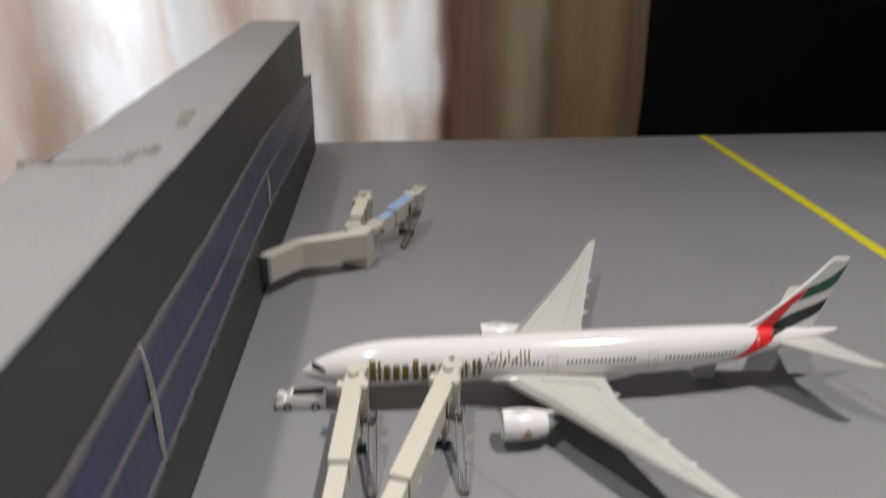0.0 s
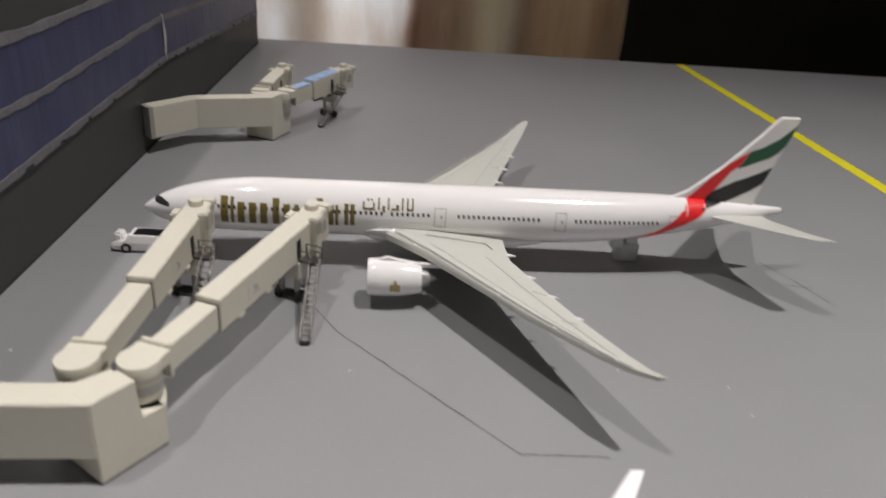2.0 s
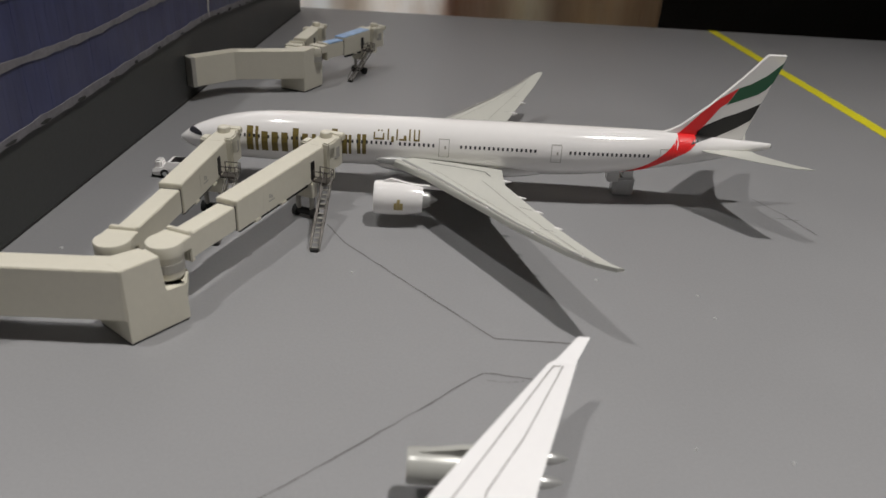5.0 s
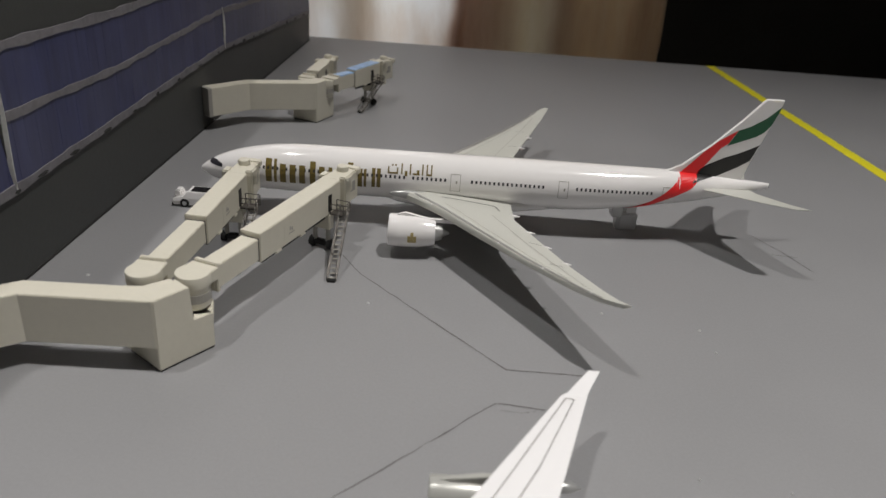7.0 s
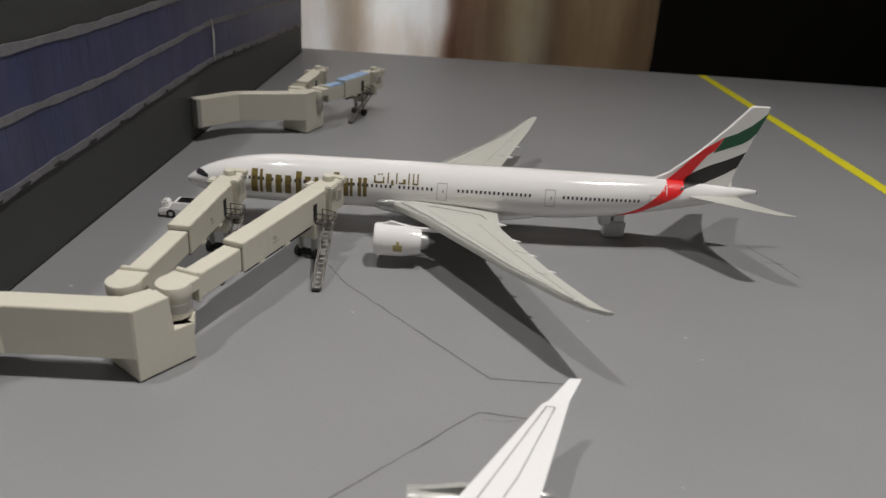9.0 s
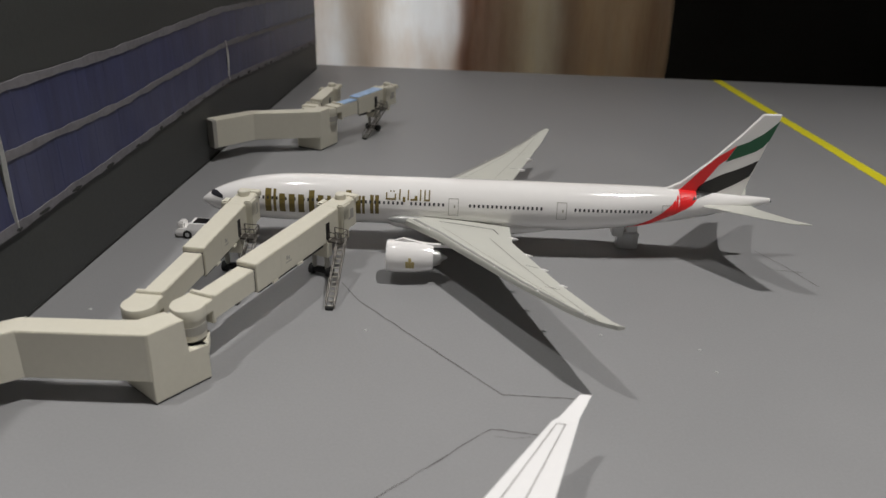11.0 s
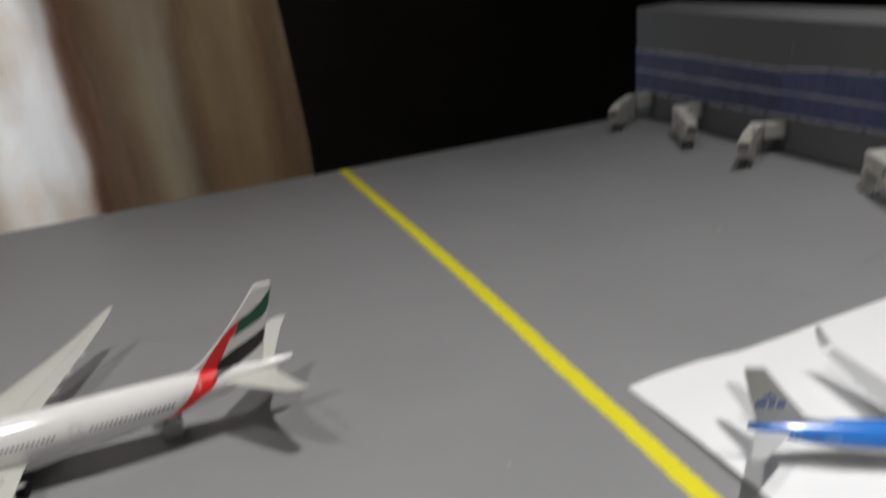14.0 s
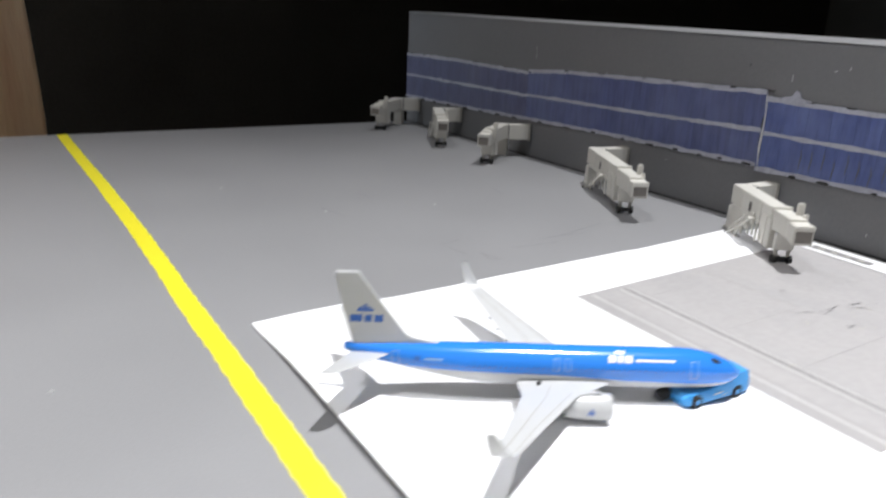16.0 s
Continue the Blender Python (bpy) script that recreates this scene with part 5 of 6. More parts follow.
# four-engined white airliner on the next stand
def four_engined():
    L = 159.0
    plane = thing("model_airliner", "white four-engined diecast airliner with grey engines", "model aircraft", (-6, -178, 0))

    def prof(x):
        zc, ry, rz = 13.2, 7.0, 7.0
        if x < 22:
            s = max(0.0, x / 22)
            k = max(0.02, 1 - (1 - s) ** 2.1) ** 0.6
            return zc - 1.5 * (1 - s) ** 1.7, ry * k, rz * k
        if x > 102:
            s = min(1.0, (x - 102) / 57)
            top, bot = 20.2 - 1.2 * s * s, 6.2 + 10.5 * s ** 1.5
            return (top + bot) / 2, ry * (1 - s ** 1.9) + 0.5 * s, max(0.5, (top - bot) / 2)
        return zc, ry, rz

    part("fuselage", fuselage(bmesh.new(), L, prof, 48, 36), M_WHITE, plane, smooth=True)
    # span from the axis; x from the nose
    secs = [(2, 62.0, 101, 8.6, 3.2), (7, 68.0, 99.6, 9.0, 2.8), (24, 80.2, 102.2, 11.0, 1.5), (37, 88.9, 104.3, 12.4, 1.1), (68.0, 109.4, 114.6, 13.7, 0.6)]
    tip = [(68.0, 109.4, 114.6, 13.7, 0.6), (69.0, 110.9, 114.9, 13.9, 0.4), (74.3, 115.5, 117.9, 15.6, 0.25)]
    for side in (1, -1):
        w = part("wing", wing(bmesh.new(), secs, side), M_WINGW, plane, "white swept wing with dark panel outlines", smooth=True)
        part("winglet", wing(bmesh.new(), tip, side), M_WINGW, plane, smooth=True)
        part("panel_line", wing_line(bmesh.new(), secs, side, [(84.6, 24), (92.7, 37), (110.2, 67.0), (111.9, 66.9), (103.4, 48.5), (96.9, 37), (93.4, 24)], 0.17), M_STEEL, w)
        for y, l in ((30.5, 6.2), (41, 5.6), (46, 5.2)):
            xt = next(a[2] + (b[2] - a[2]) * (y - a[0]) / (b[0] - a[0]) for a, b in zip(secs, secs[1:]) if a[0] <= y <= b[0])
            zz, _ = wing_z(secs, y)
            part("flap_fairing", turned(bmesh.new(), [(-l * 1.3, 0.1), (-l * 0.6, 0.9), (-0.4, 1.15), (l * 0.25, 0.95), (l * 0.6, 0.12)], (xt, side * y, zz - 1.5), seg=12), M_SILVER, w, smooth=True)
        engine(plane, 84.6, side * 46.2, 8.2, 3.05, 11.5, M_NACELLE, M_SILVER, (99.5, 12.4), "glossy grey engine cowling")
        engine(plane, 68.5, side * 23.8, 6.4, 3.05, 11.5, M_NACELLE, M_SILVER, (86, 10.6), "glossy grey engine cowling")
        hs = [(1.5, 136, 151, 16.2, 1.1), (5, 139, 151.6, 16.6, 0.9), (22.5, 150.6, 156.6, 19.0, 0.5)]
        part("tailplane", wing(bmesh.new(), hs, side), M_WINGW, plane, smooth=True)
        bm = bmesh.new()
        rod(bm, (84, side * 7, 2), (84, side * 7, 9), 0.6)
        for dx in (-1.7, 1.7):
            for dy in (-1.1, 1.1):
                wheel(bm, 84 + dx, side * 7 + dy, 1.6, 1.6, 1.0)
        part("main_gear", bm, M_TYRE, plane)
    part("fin", slab_xz(bmesh.new(), [(131, 19.6), (150.5, 42), (156.2, 42), (152, 18), (134, 17)], 0.6, 0.3), M_WHITE, plane)
    bm = bmesh.new()
    rod(bm, (14, 0, 1.5), (14, 0, 8), 0.45)
    for y in (-0.8, 0.8):
        wheel(bm, 14, y, 1.2, 1.2, 0.8)
    part("nose_gear", bm, M_TYRE, plane)
    return plane


four_engined()


# ---- boarding bridges ----
def box_along(bm, a, b, half, z0, z1, bevel=0.2, z2=None, z3=None):
    """A beam over the ground from a to b, with its own floor and roof height at each end."""
    a, b = Vector(a), Vector(b)
    d = (b - a).normalized()
    n = Vector((-d.y, d.x)) * half
    z2, z3 = (z0 if z2 is None else z2), (z1 if z3 is None else z3)
    rings = []
    for p, lo, hi in ((a, z0, z1), (b, z2, z3)):
        rings.append([(*(p + n), lo), (*(p - n), lo), (*(p - n), hi), (*(p + n), hi)])
    loft(bm, rings)
    if bevel:
        bmesh.ops.bevel(bm, geom=[e for e in bm.edges], offset=bevel, segments=2, affect="EDGES")
    return bm


def gangway(owner, a, b, zf, zr, outer=M_CREAM, stairs=True, wheels_at=0.76, cab_turn=0.0, joint=23.5, parallel=False, blue=False):
    """A telescopic bridge from the rotunda a to the cab b: two tunnels, cab with knobs, lift leg with wheels, service stair."""
    a, b = Vector(a), Vector(b)
    d = (b - a).normalized()
    n = Vector((d.y, -d.x))
    ln = (b - a).length
    at = lambda s: a + d * s
    k = ln / 74.0
    mid = joint * k
    part("inner_tunnel", box_along(bmesh.new(), at(4.2), at(mid + 4), 2.55, zf + 0.6, zr - 1.4), M_CREAM, owner)
    part("joint_gap", box_along(bmesh.new(), at(mid - 0.25), at(mid + 0.3), 2.68, zf + 0.4, zr - 1.25, 0), M_STEEL, owner, "dark joint line")
    part("rotunda_neck", box_along(bmesh.new(), at(0.2), at(4.6), 3.7, zr - 4.0, zr - 1.05, 0.15), M_CREAM, owner)
    part("collar", box_along(bmesh.new(), at(4.4), at(5.6), 3.2, zf + 0.2, zr - 0.3, 0.2), M_CREAM, owner)
    tun = part("outer_tunnel", box_along(bmesh.new(), at(mid), at(ln - 12), 3.0, zf, zr, 0.2, zf + 0.3, zr + 0.8), outer, owner)
    part("door", box_along(bmesh.new(), at(ln - 19.4) + n * 2.9, at(ln - 17.5) + n * 2.9, 0.25, zf + 1.2, zf + 6.4, 0), M_BLACK, tun, "dark side door")
    for s0, s1, lo, hi in ((mid + 13.6, mid + 14.2, 3.6, 4.8), (mid + 14.5, mid + 15.1, 3.4, 4.4), (mid + 13.2, mid + 16.0, 2.7, 3.0)):
        part("side_mark", box_along(bmesh.new(), at(s0) + n * 2.95, at(s1) + n * 2.95, 0.1, zf + lo, zf + hi, 0), M_CREAMD, tun, "small grey mark shown as plain bars")
    part("side_panel", box_along(bmesh.new(), at(mid + 11) + n * 2.93, at(mid + 19) + n * 2.93, 0.1, zf + 1.6, zf + 6.4, 0.03), M_CREAM, tun)
    for s in (mid + 7, mid + 19):
        part("bracket", box_along(bmesh.new(), at(s) + n * 2.8, at(s + 2.4) + n * 2.8, 0.4, zf - 0.5, zf + 0.2, 0.1), M_CREAM, tun)
    if blue:
        for s0, s1, w, z in ((5.8, mid - 0.2, 2.3, zr - 1.1), (mid + 0.2, ln - 12.4, 2.7, zr)):
            part("roof_cover", box_along(bmesh.new(), at(s0), at(s1), w, z - 0.1, z + 0.3, 0.1, None if s0 < mid else z + 0.6, None if s0 < mid else z + 1.1), M_SKYBLUE, owner, "light blue roof cover")
    # cab, standing a little higher than the tunnel
    zc = zr + 1.4
    m = Matrix.Translation((*at(ln - 8), 0)) @ Matrix.Rotation(math.atan2(d.y, d.x) + cab_turn, 4, "Z")
    cab = bmesh.new()
    box(cab, -4.5, 7.0, -3.1, 3.1, zf - 0.3, zc - 0.6, bevel=0.35, m=m)
    cab = part("cab", cab, M_CREAM, owner)
    for dx, dy, w, h in ((-1.8, -3.5, 2.3, 1.7), (-1.6, 3.9, 2.0, 0.9)):
        bm = bmesh.new()
        box(bm, dx - w, dx + w, dy - 1.2, dy + 1.2, zc - 5.0, zc + h - 1.4, bevel=0.4, m=m)
        part("side_post", bm, M_CREAM, cab)
    bm = bmesh.new()
    box(bm, -4.2, -0.4, -4.7, -1.8, zf - 1.9, zc - 0.7, bevel=0.4, m=m)
    part("corner_column", bm, M_CREAM, cab)
    bm = turned(bmesh.new(), [(0, 1.8), (0.5, 1.85), (1.7, 1.75), (1.95, 1.45)], m @ Vector((3.4, 0.4, zc - 0.8)), "z", 14)
    part("roof_knob", bm, M_CREAM, cab, smooth=True)
    bm = bmesh.new()
    box(bm, 5.6, 8.4, -3.5, 3.5, zc - 2.2, zc - 0.2, bevel=0.3, m=m)
    part("canopy", bm, M_CREAM, cab)
    bm = bmesh.new()
    box(bm, 1.6, 4.8, -3.25, -3.0, zf + 3.0, zf + 6.2, m=m)
    part("cab_window", bm, M_CREAMD, cab)
    # lift leg and bogie
    s = ln * wheels_at
    leg = bmesh.new()
    for q in (-2.2, 2.2):
        p = at(s) + n * q
        rod(leg, (*p, 1.6), (*p, zf + 0.4), 0.75, 10)
    part("lift_leg", leg, M_CREAMD, owner)
    part("lift_frame", box_along(bmesh.new(), at(s - 1.3), at(s + 1.3), 3.5, zf - 4.6, zf + 0.2, 0.25), M_CREAM, owner)
    part("axle", box_along(bmesh.new(), at(s) - n * 3.2, at(s) + n * 3.2, 0.9, 1.0, 2.6, 0.2), M_TYRE, owner)
    for q in (-3.0, 3.0):
        bm = bmesh.new()
        p = at(s) + n * q
        turned(bm, [(-0.8, 1.2), (-0.7, 1.6), (0.7, 1.6), (0.8, 1.2)], (0, 0, 0), "y", 16)
        ang = math.atan2(d.y, d.x)
        for v in bm.verts:
            v.co = Matrix.Translation((*p, 1.6)) @ Matrix.Rotation(ang, 4, "Z") @ v.co
        part("wheel", bm, M_TYRE, owner)
    part("cable_tray", box_along(bmesh.new(), at(mid + 2) + n * 1.6, at(s) + n * 1.6, 0.35, zf - 1.2, zf + 0.1, 0.05), M_TYRE, owner)
    if stairs:
        top = at(ln - 15.5) + n * 6.2
        foot = top - d * 17.0 + n * 0.5 if parallel else top + Vector((-0.6, -21.5))
        e = (foot - top).normalized()
        w = Vector((e.y, -e.x)) * 1.2
        ht = zf + 0.6
        stair = part("stair", box_along(bmesh.new(), at(ln - 16.5) + n * 2.6, at(ln - 16.5) + n * 7.4, 1.9, ht - 0.5, ht, 0.05), M_STEEL, owner, "etched steel service stair")
        bm = bmesh.new()
        for q in (-1, 1):
            p0, p1 = top + w * q, foot + w * q
            for up, rr in ((0.15, 0.28), (2.4, 0.16)):
                rod(bm, (*p0, ht + up), (*p1, 0.25 + up), rr, 6)
            for f in (0.0, 0.33, 0.66, 1.0):
                c = p0 + (p1 - p0) * f
                z = ht + (0.25 - ht) * f
                rod(bm, (*c, z), (*c, z + 2.4), 0.13, 5)
        part("stringer", bm, M_STEEL, stair)
        for i in range(15):
            f = (i + 0.5) / 15
            c = top + (foot - top) * f
            z = ht + (0.3 - ht) * f
            part("tread", box_along(bmesh.new(), c - w * 0.7, c + w * 0.7, 0.3, z, z + 0.2, 0), M_CREAMD, stair)
        bm = bmesh.new()
        c0 = [at(ln - 18.6) + n * 3.2, at(ln - 18.6) + n * 7.6, at(ln - 14.6) + n * 7.6, at(ln - 14.6) + n * 3.2]
        for p in c0:
            rod(bm, (*p, ht - 0.4), (*p, ht + 3.0), 0.16, 5)
        for p, q in zip(c0, c0[1:]):
            for up in (1.4, 3.0):
                rod(bm, (*p, ht + up), (*q, ht + up), 0.13, 5)
        part("platform_rail", bm, M_STEEL, stair)
        part("stair_foot", box_along(bmesh.new(), foot - w * 0.9, foot + w * 0.9, 0.7, 0, 0.8, 0.1), M_TYRE, stair)


def spin(bm, degrees):
    """Turn a mesh about the upright axis through its origin."""
    if degrees:
        bmesh.ops.rotate(bm, verts=bm.verts[:], cent=(0, 0, 0), matrix=Matrix.Rotation(radians(degrees), 3, "Z"))


def fixed_link(owner, route, turn=0.0, zr=18.2, zf=6.3):
    """Fixed bridge from the wall with a bend, and the corner block with its foot and two rotunda seats. Origin at the block's front corner."""
    bm = bmesh.new()
    # centre line: wall, bend, block
    pts = [Vector(p) for p in route]
    half = [3.2, 3.2, 3.2]
    rings = []
    for i, p in enumerate(pts):
        a, b = pts[max(0, i - 1)], pts[min(2, i + 1)]
        dd = (b - a).normalized()
        nn = Vector((-dd.y, dd.x)) * half[i]
        rings.append([(*(p + nn), zf), (*(p - nn), zf), (*(p - nn), zr), (*(p + nn), zr)])
    loft(bm, rings)
    bmesh.ops.bevel(bm, geom=[e for e in bm.edges if abs(e.verts[0].co.z - e.verts[1].co.z) < 1 and e.calc_length() > 8], offset=0.2, segments=2, affect="EDGES")
    part("fixed_bridge", bm, M_CREAM, owner)
    d0 = (pts[1] - pts[0]).normalized()
    part("wall_collar", box_along(bmesh.new(), pts[0] - d0 * 0.6, pts[0] + d0 * 1.2, 3.3, zf - 0.1, zr + 0.1, 0.1), M_CREAMD, owner)
    bm = bmesh.new()
    prism(bm, [(-0.3, 0.02), (4.5, 7.4), (0.0, 10.5), (-4.4, 6.25), (-8.0, 6.25), (-8.0, 0.2)], zf - 0.05, zr + 0.05, bevel=0.12)
    spin(bm, turn)
    part("corner_block", bm, M_CREAM, owner)
    bm = bmesh.new()
    u, inward = Vector((0.608, 0.794)), Vector((-0.794, 0.608))
    side_line = [(0, 0.45), (14.5, 0.45), (14.5, 9.4), (9.3, 9.4), (9.0, zr + 0.08), (0, zr + 0.08)]
    loft(bm, [[(*(u * s + inward * k), z) for s, z in side_line] for k in (0.0, 5.2)])
    bmesh.ops.bevel(bm, geom=bm.edges[:], offset=0.16, segments=2, affect="EDGES")
    spin(bm, turn)
    pad = loft(bmesh.new(), [[(*(u * s + inward * k), z) for s, z in ((0.25, 0), (14.2, 0), (14.2, 0.6), (0.25, 0.6))] for k in (0.25, 12.3)])
    spin(pad, turn)
    part("foot_pad", pad, M_TYRE, owner, "dark pad under the block")
    heel = loft(bmesh.new(), [[(*(u * s + inward * k), z) for s, z in ((0.05, 0.45), (13.8, 0.45), (13.8, zf + 0.6), (0.05, zf + 0.6))] for k in (4.8, 12.6)])
    bmesh.ops.bevel(heel, geom=heel.edges[:], offset=0.16, segments=2, affect="EDGES")
    spin(heel, turn)
    part("heel", heel, M_CREAM, owner)
    part("foot", bm, M_CREAM, owner, "end wall of the corner block standing on the board")
    bm = bmesh.new()
    prism(bm, [(8.8, 11.5), (7.0, 18.0), (-9.0, 18.0), (-10.6, 12.0), (-2, 7)], zf + 0.2, 9.4, bevel=0.25)
    spin(bm, turn)
    part("shelf", bm, M_CREAM, owner)


def rotunda(owner, p, zf, zr, r=4.05):
    x, y = p
    rot = part("rotunda", turned(bmesh.new(), [(9.9, r * 0.78), (10.4, r * 0.9), (zr - 3.6, r * 0.92), (zr - 3.3, r * 0.97), (zr - 2.6, r), (zr - 0.35, r), (zr - 0.1, r * 0.97)], (x, y, 0), "z", 32), M_CREAM, owner, smooth=True)
    part("rotunda_band", turned(bmesh.new(), [(11.8, r * 0.915), (11.9, r * 0.935), (14.0, r * 0.94), (14.1, r * 0.92)], (x, y, 0), "z", 32), M_CREAMD, rot, "grey ring")


def double_bridge(at, route, a_end, b_end, joints, stairs=True, blue=False, wheels=0.76, turn=0.0, starts=((4.1, 13.9), (-6.9, 13.4)), label=""):
    br = thing("boarding_bridge", label, "boarding bridge", (*at, 0), 0, "boarding bridges at the west terminal")
    fixed_link(br, route, turn)
    c, s = math.cos(radians(turn)), math.sin(radians(turn))
    for start, end, joint, cover in ((starts[0], a_end, joints[0], blue), (starts[1], b_end, joints[1], False)):
        rotunda(br, start, 11.0, 18.6 if stairs else 18.0, 4.05 if stairs else 3.3)
        gangway(br, start, (end[0] - at[0], end[1] - at[1]), 11.4, 19.5, M_CREAM, stairs or cover, wheels, joint=joint, parallel=not stairs, blue=cover)
    return br


double_bridge((18.3, -92.9), [(-48.5, -10.8), (-29.2, 2.7), (-0.5, 3.25)], (49.5, -8.4), (18.2, -8.4), (21.5, 29.8), label="cream plastic double boarding bridge docked at the white airliner")
double_bridge((20.4, 99.0), [(-43.4, -19.6), (-29.4, -4.6), (-0.5, 3.3)], (48.6, 152.0), (20.0, 147.0), (26.0, 18.0), False, True, 0.66, 14.0, ((3.2, 10.6), (-6.4, 9.2)), label="cream double boarding bridge with a light blue roof, parked empty")


def single_bridge(wall, bend, cab, label):
    """A parked bridge in one stiff piece: link to the wall, tall tunnel, cab with its post, lift column, wheels and stair."""
    br = thing("boarding_bridge", label, "boarding bridge", (*bend, 0), 0, "boarding bridges at the east terminal")
    w = Vector(wall) - Vector(bend)
    c = Vector(cab) - Vector(bend)
    d = c.normalized()
    n = Vector((d.y, -d.x))
    wd = w.normalized()
    ln = c.length
    at = lambda s: d * s
    zr, zf = 20.2, 11.8
    part("fixed_bridge", box_along(bmesh.new(), w, wd * 2.2, 3.4, 11.0, zr - 0.1), M_IVORY, br)
    part("wall_collar", box_along(bmesh.new(), w * 1.02, w - wd * 1.2, 3.8, 10.4, zr + 0.3, 0.2), M_CREAMD, br)
    part("joint_gap", box_along(bmesh.new(), wd * 3.6, wd * 4.2, 3.44, 10.96, zr - 0.06, 0), M_TYRE, br, "dark joint line")
    seam = ln * 0.66
    tun = part("tunnel", box_along(bmesh.new(), at(-3.4), at(seam), 3.6, zf, zr), M_IVORY, br)
    part("tunnel_end", box_along(bmesh.new(), at(seam - 0.5), at(ln - 5), 3.25, zf + 0.3, zr - 0.5), M_IVORY, br)
    part("sill_beam", box_along(bmesh.new(), at(2) + n * 3.4, at(seam - 1) + n * 3.4, 0.4, zf - 0.9, zf + 0.3, 0.15), M_IVORY, tun)
    # solid dark plate gives the shade inside a side opening
    part("side_door", box_along(bmesh.new(), at(seam * 0.42) + n * 3.55, at(seam * 0.42 + 2.6) + n * 3.55, 0.12, zf + 1.6, zf + 5.4, 0), M_STEEL, tun, "dark plate painting the shade in a side opening")
    for q in (0.2, 0.72, 0.94):
        part("rib", box_along(bmesh.new(), at(seam * q) + n * 3.6, at(seam * q + 0.9) + n * 3.6, 0.28, zf + 0.4, zr - 0.8, 0.08), M_IVORY, tun)
    bm = bmesh.new()
    rings = []
    for q, half, lo, hi in ((ln - 7.2, 3.2, zf + 0.8, zr - 1.2), (ln - 5.4, 3.6, zf + 0.4, zr - 1.2), (ln - 1.6, 3.5, zf - 0.2, zr - 1.9), (ln, 3.7, zf - 0.4, zr - 2.0)):
        rings.append([(*(at(q) + n * half), lo), (*(at(q) - n * half), lo), (*(at(q) - n * half), hi), (*(at(q) + n * half), hi)])
    loft(bm, rings)
    bmesh.ops.bevel(bm, geom=bm.edges[:], offset=0.25, segments=2, affect="EDGES")
    cabin = part("cab", bm, M_IVORY, br)
    part("lift_housing", box_along(bmesh.new(), at(seam * 0.80), at(seam * 1.02), 3.95, 4.2, zf + 4.5, 0.3), M_IVORY, br)
    part("housing_rib", box_along(bmesh.new(), at(seam * 0.88) + n * 3.95, at(seam * 0.92) + n * 3.95, 0.3, 4.6, zf + 4.2, 0.1), M_IVORY, br)
    part("roof_step", box_along(bmesh.new(), at(seam - 2.6), at(seam + 0.4), 3.95, zr - 4.0, zr + 0.45, 0.25), M_IVORY, tun)
    part("canopy", box_along(bmesh.new(), at(ln - 3.2), at(ln + 0.7), 3.7, zr - 3.4, zr - 1.5, 0.3), M_IVORY, cabin)
    # cab front is closed; a brownish plate carries the opening's shade
    part("cab_opening", box_along(bmesh.new(), at(ln - 0.2), at(ln + 0.15), 2.9, zf + 0.6, zr - 3.6, 0), M_OPENSHADE, cabin, "grey plate painting the shade in the cab opening")
    part("side_post", box_along(bmesh.new(), at(ln - 13.5) - n * 3.2, at(ln - 11.0) - n * 3.2, 1.15, zf + 4, zr + 4.0, 0.35), M_IVORY, br)
    part("side_post", box_along(bmesh.new(), at(ln - 8.6) - n * 3.3, at(ln - 7.0) - n * 3.3, 0.9, zf + 4, zr + 0.9, 0.3), M_IVORY, br)
    part("foot", box_along(bmesh.new(), at(-6.2), at(-1.0), 3.3, 0, 10.4, 0.5), M_IVORY, br)
    part("foot_plate", box_along(bmesh.new(), at(-7.0), at(-0.6), 3.8, 0, 0.8, 0.2), M_IVORY, br)
    # upright cream slats hanging under the tunnel
    for q, low in ((0.34, 5.2), (0.44, 3.4), (0.55, 4.6), (0.64, 3.0), (0.73, 4.0)):
        part("slat", box_along(bmesh.new(), at(seam * q) + n * 3.1, at(seam * q + 1.5) + n * 3.1, 0.25, low, zf + 0.6, 0.08), M_IVORY, tun, "cream upright slat")
    # lift column and wheels
    s = ln * 0.76
    col = part("lift_frame", box_along(bmesh.new(), at(s - 1.2), at(s + 1.2), 3.6, 5.6, zf + 0.2, 0.25), M_IVORY, br)
    for q in (-2.4, 2.4):
        p = at(s) + n * q
        bm = bmesh.new()
        rod(bm, (*p, 1.6), (*p, 6.0), 0.75, 10)
        part("lift_leg", bm, M_CREAMD, col)
    part("axle", box_along(bmesh.new(), at(s) - n * 3.2, at(s) + n * 3.2, 0.9, 1.0, 2.6, 0.2), M_TYRE, br)
    for q in (-3.0, 3.0):
        bm = bmesh.new()
        p = at(s) + n * q
        turned(bm, [(-0.8, 1.2), (-0.7, 1.7), (0.7, 1.7), (0.8, 1.2)], (0, 0, 0), "y", 16)
        m = Matrix.Translation((*p, 1.7)) @ Matrix.Rotation(math.atan2(d.y, d.x), 4, "Z")
        for v in bm.verts:
            v.co = m @ v.co
        part("wheel", bm, M_TYRE, br)
    # service stair folded along the tunnel
    a0, a1 = at(seam * 0.62) + n * 5.2, at(seam * 0.14) + n * 5.6
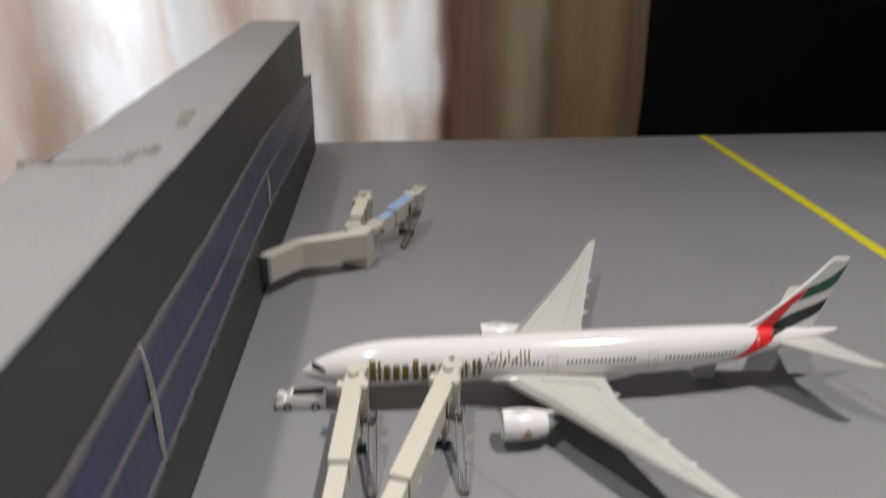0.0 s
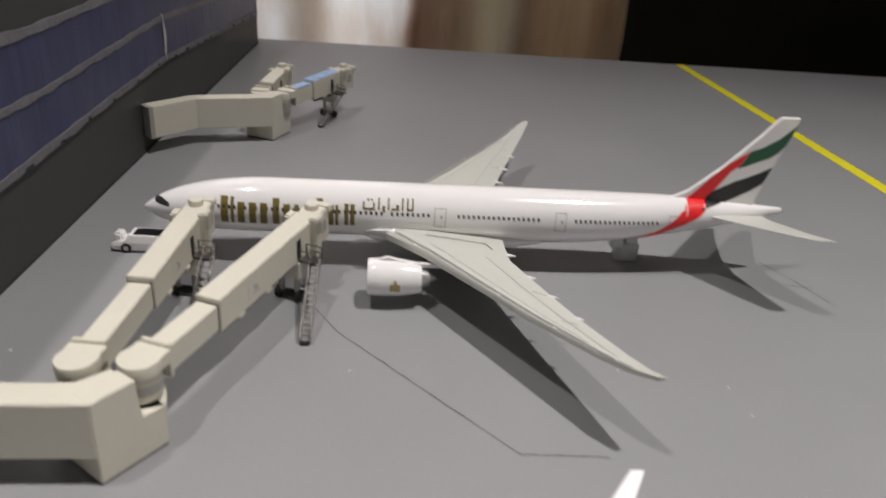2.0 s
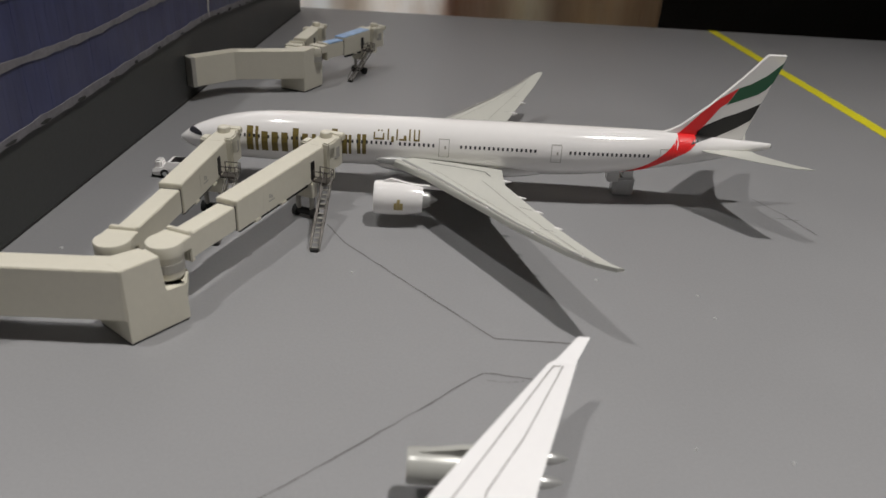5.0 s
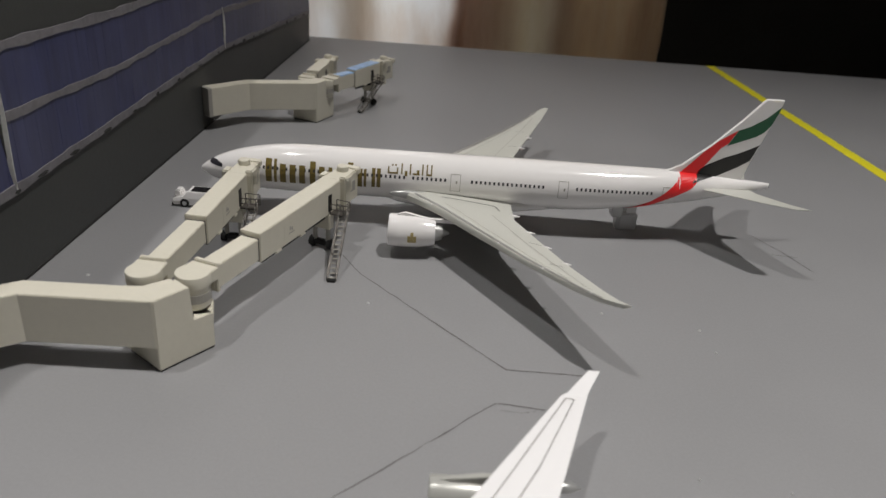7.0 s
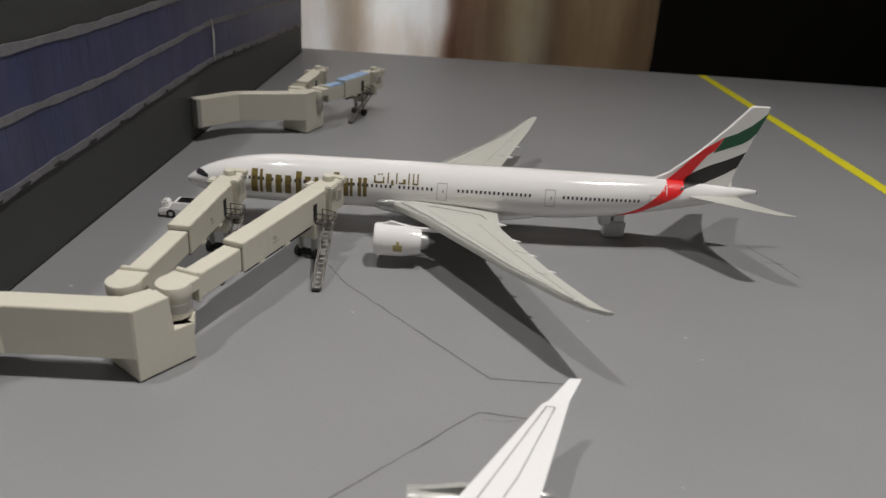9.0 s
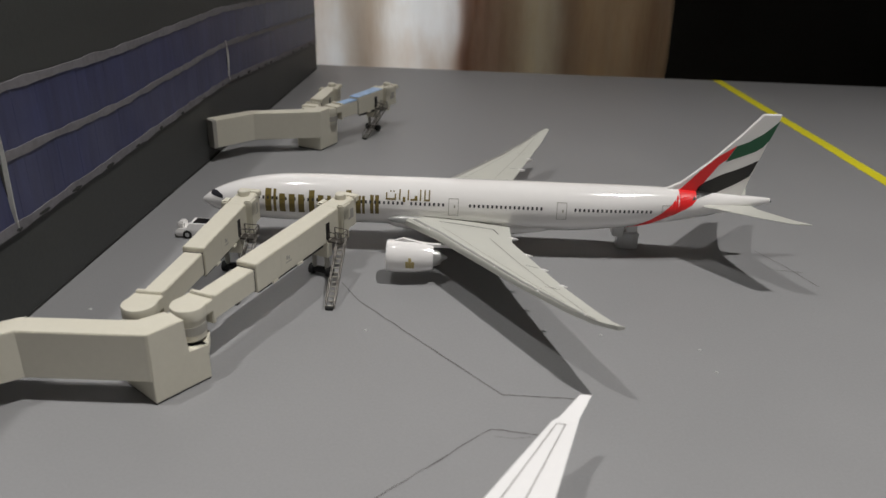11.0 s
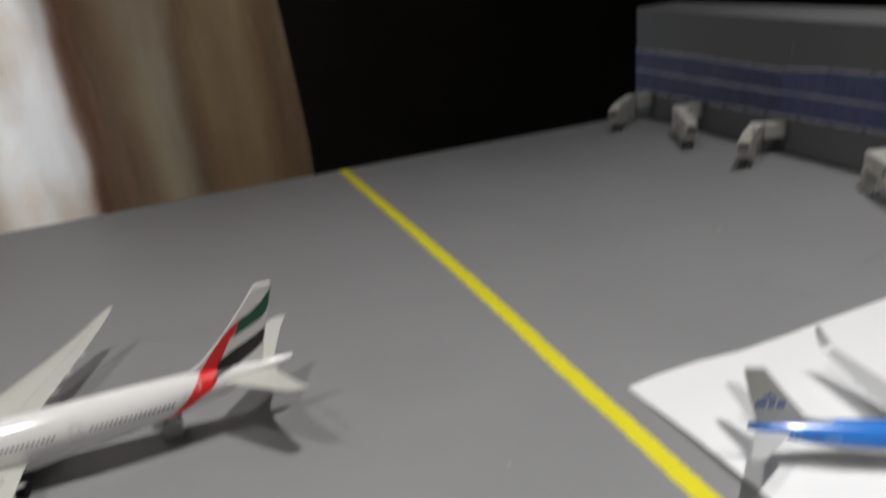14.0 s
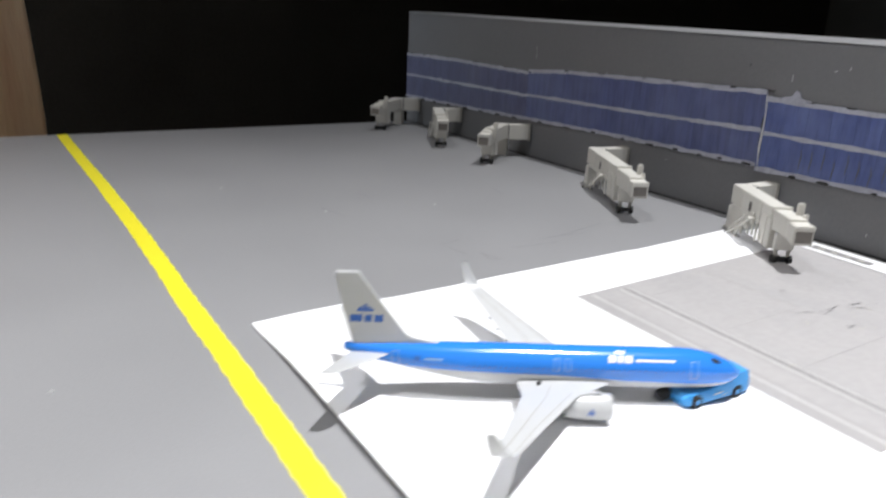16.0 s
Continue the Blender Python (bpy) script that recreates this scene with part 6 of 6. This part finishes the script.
    stair = part("stair", box_along(bmesh.new(), at(seam * 0.62) + n * 3.6, at(seam * 0.62) + n * 6.6, 1.6, zf + 0.2, zf + 0.6, 0.05), M_IVORY, br, "cream plastic service stair")
    for q in (-1.2, 1.2):
        bm = bmesh.new()
        for up, rr in ((0.1, 0.26), (2.3, 0.15)):
            rod(bm, (*(a0 + n * q), zf + 0.4 + up), (*(a1 + n * q), 0.25 + up), rr, 6)
        for g in (0.0, 0.33, 0.66, 1.0):
            p = (a0 + n * q).lerp(a1 + n * q, g)
            z = zf + 0.4 + (0.25 - zf - 0.4) * g
            rod(bm, (*p, z), (*p, z + 2.3), 0.13, 5)
        part("stringer", bm, M_IVORY, stair)
    for k in range(11):
        p = a0.lerp(a1, (k + 0.5) / 11)
        z = zf + 0.4 + (0.3 - zf - 0.4) * (k + 0.5) / 11
        part("tread", box_along(bmesh.new(), p - n * 1.1, p + n * 1.1, 0.35, z, z + 0.22, 0), M_IVORY, stair)
    for g in (0.05, 0.3, 0.55, 0.8):
        p = a0.lerp(a1, g) - n * 0.9
        z = zf + 0.4 + (0.25 - zf - 0.4) * g
        part("stair_panel", box_along(bmesh.new(), p - d * 1.3, p + d * 1.3, 0.15, max(0.2, z - 2.6), z + 2.6, 0.08), M_IVORY, stair, "cream side panel")
    # ring-shaped shadow at the stair foot, modelled as a dark hoop
    bm = bmesh.new()
    hoop = [a1 + n * 1.6, a1 + n * 1.6 - d * 2.5, a1 - n * 2.2 - d * 2.5, a1 - n * 2.2 + d * 6]
    for p, q in zip(hoop, hoop[1:]):
        rod(bm, (*p, 0.35), (*q, 0.35), 0.35, 6)
    part("shadow_hoop", bm, M_STEEL, stair, "dark hoop standing for a ring-shaped shadow on the board")
    return br


for wall, bend, cab in (((512, 276), (495.5, 280), (464, 253)), ((514, 217), (498, 221.5), (476, 176)), ((517, 139), (501, 146), (472.5, 123)), ((520, 56), (502.5, 59.5), (469.6, -6.8)), ((522.8, -33), (505, -32.5), (475.6, -82))):
    single_bridge(wall, bend, cab, "cream plastic boarding bridge parked at the terminal wall")
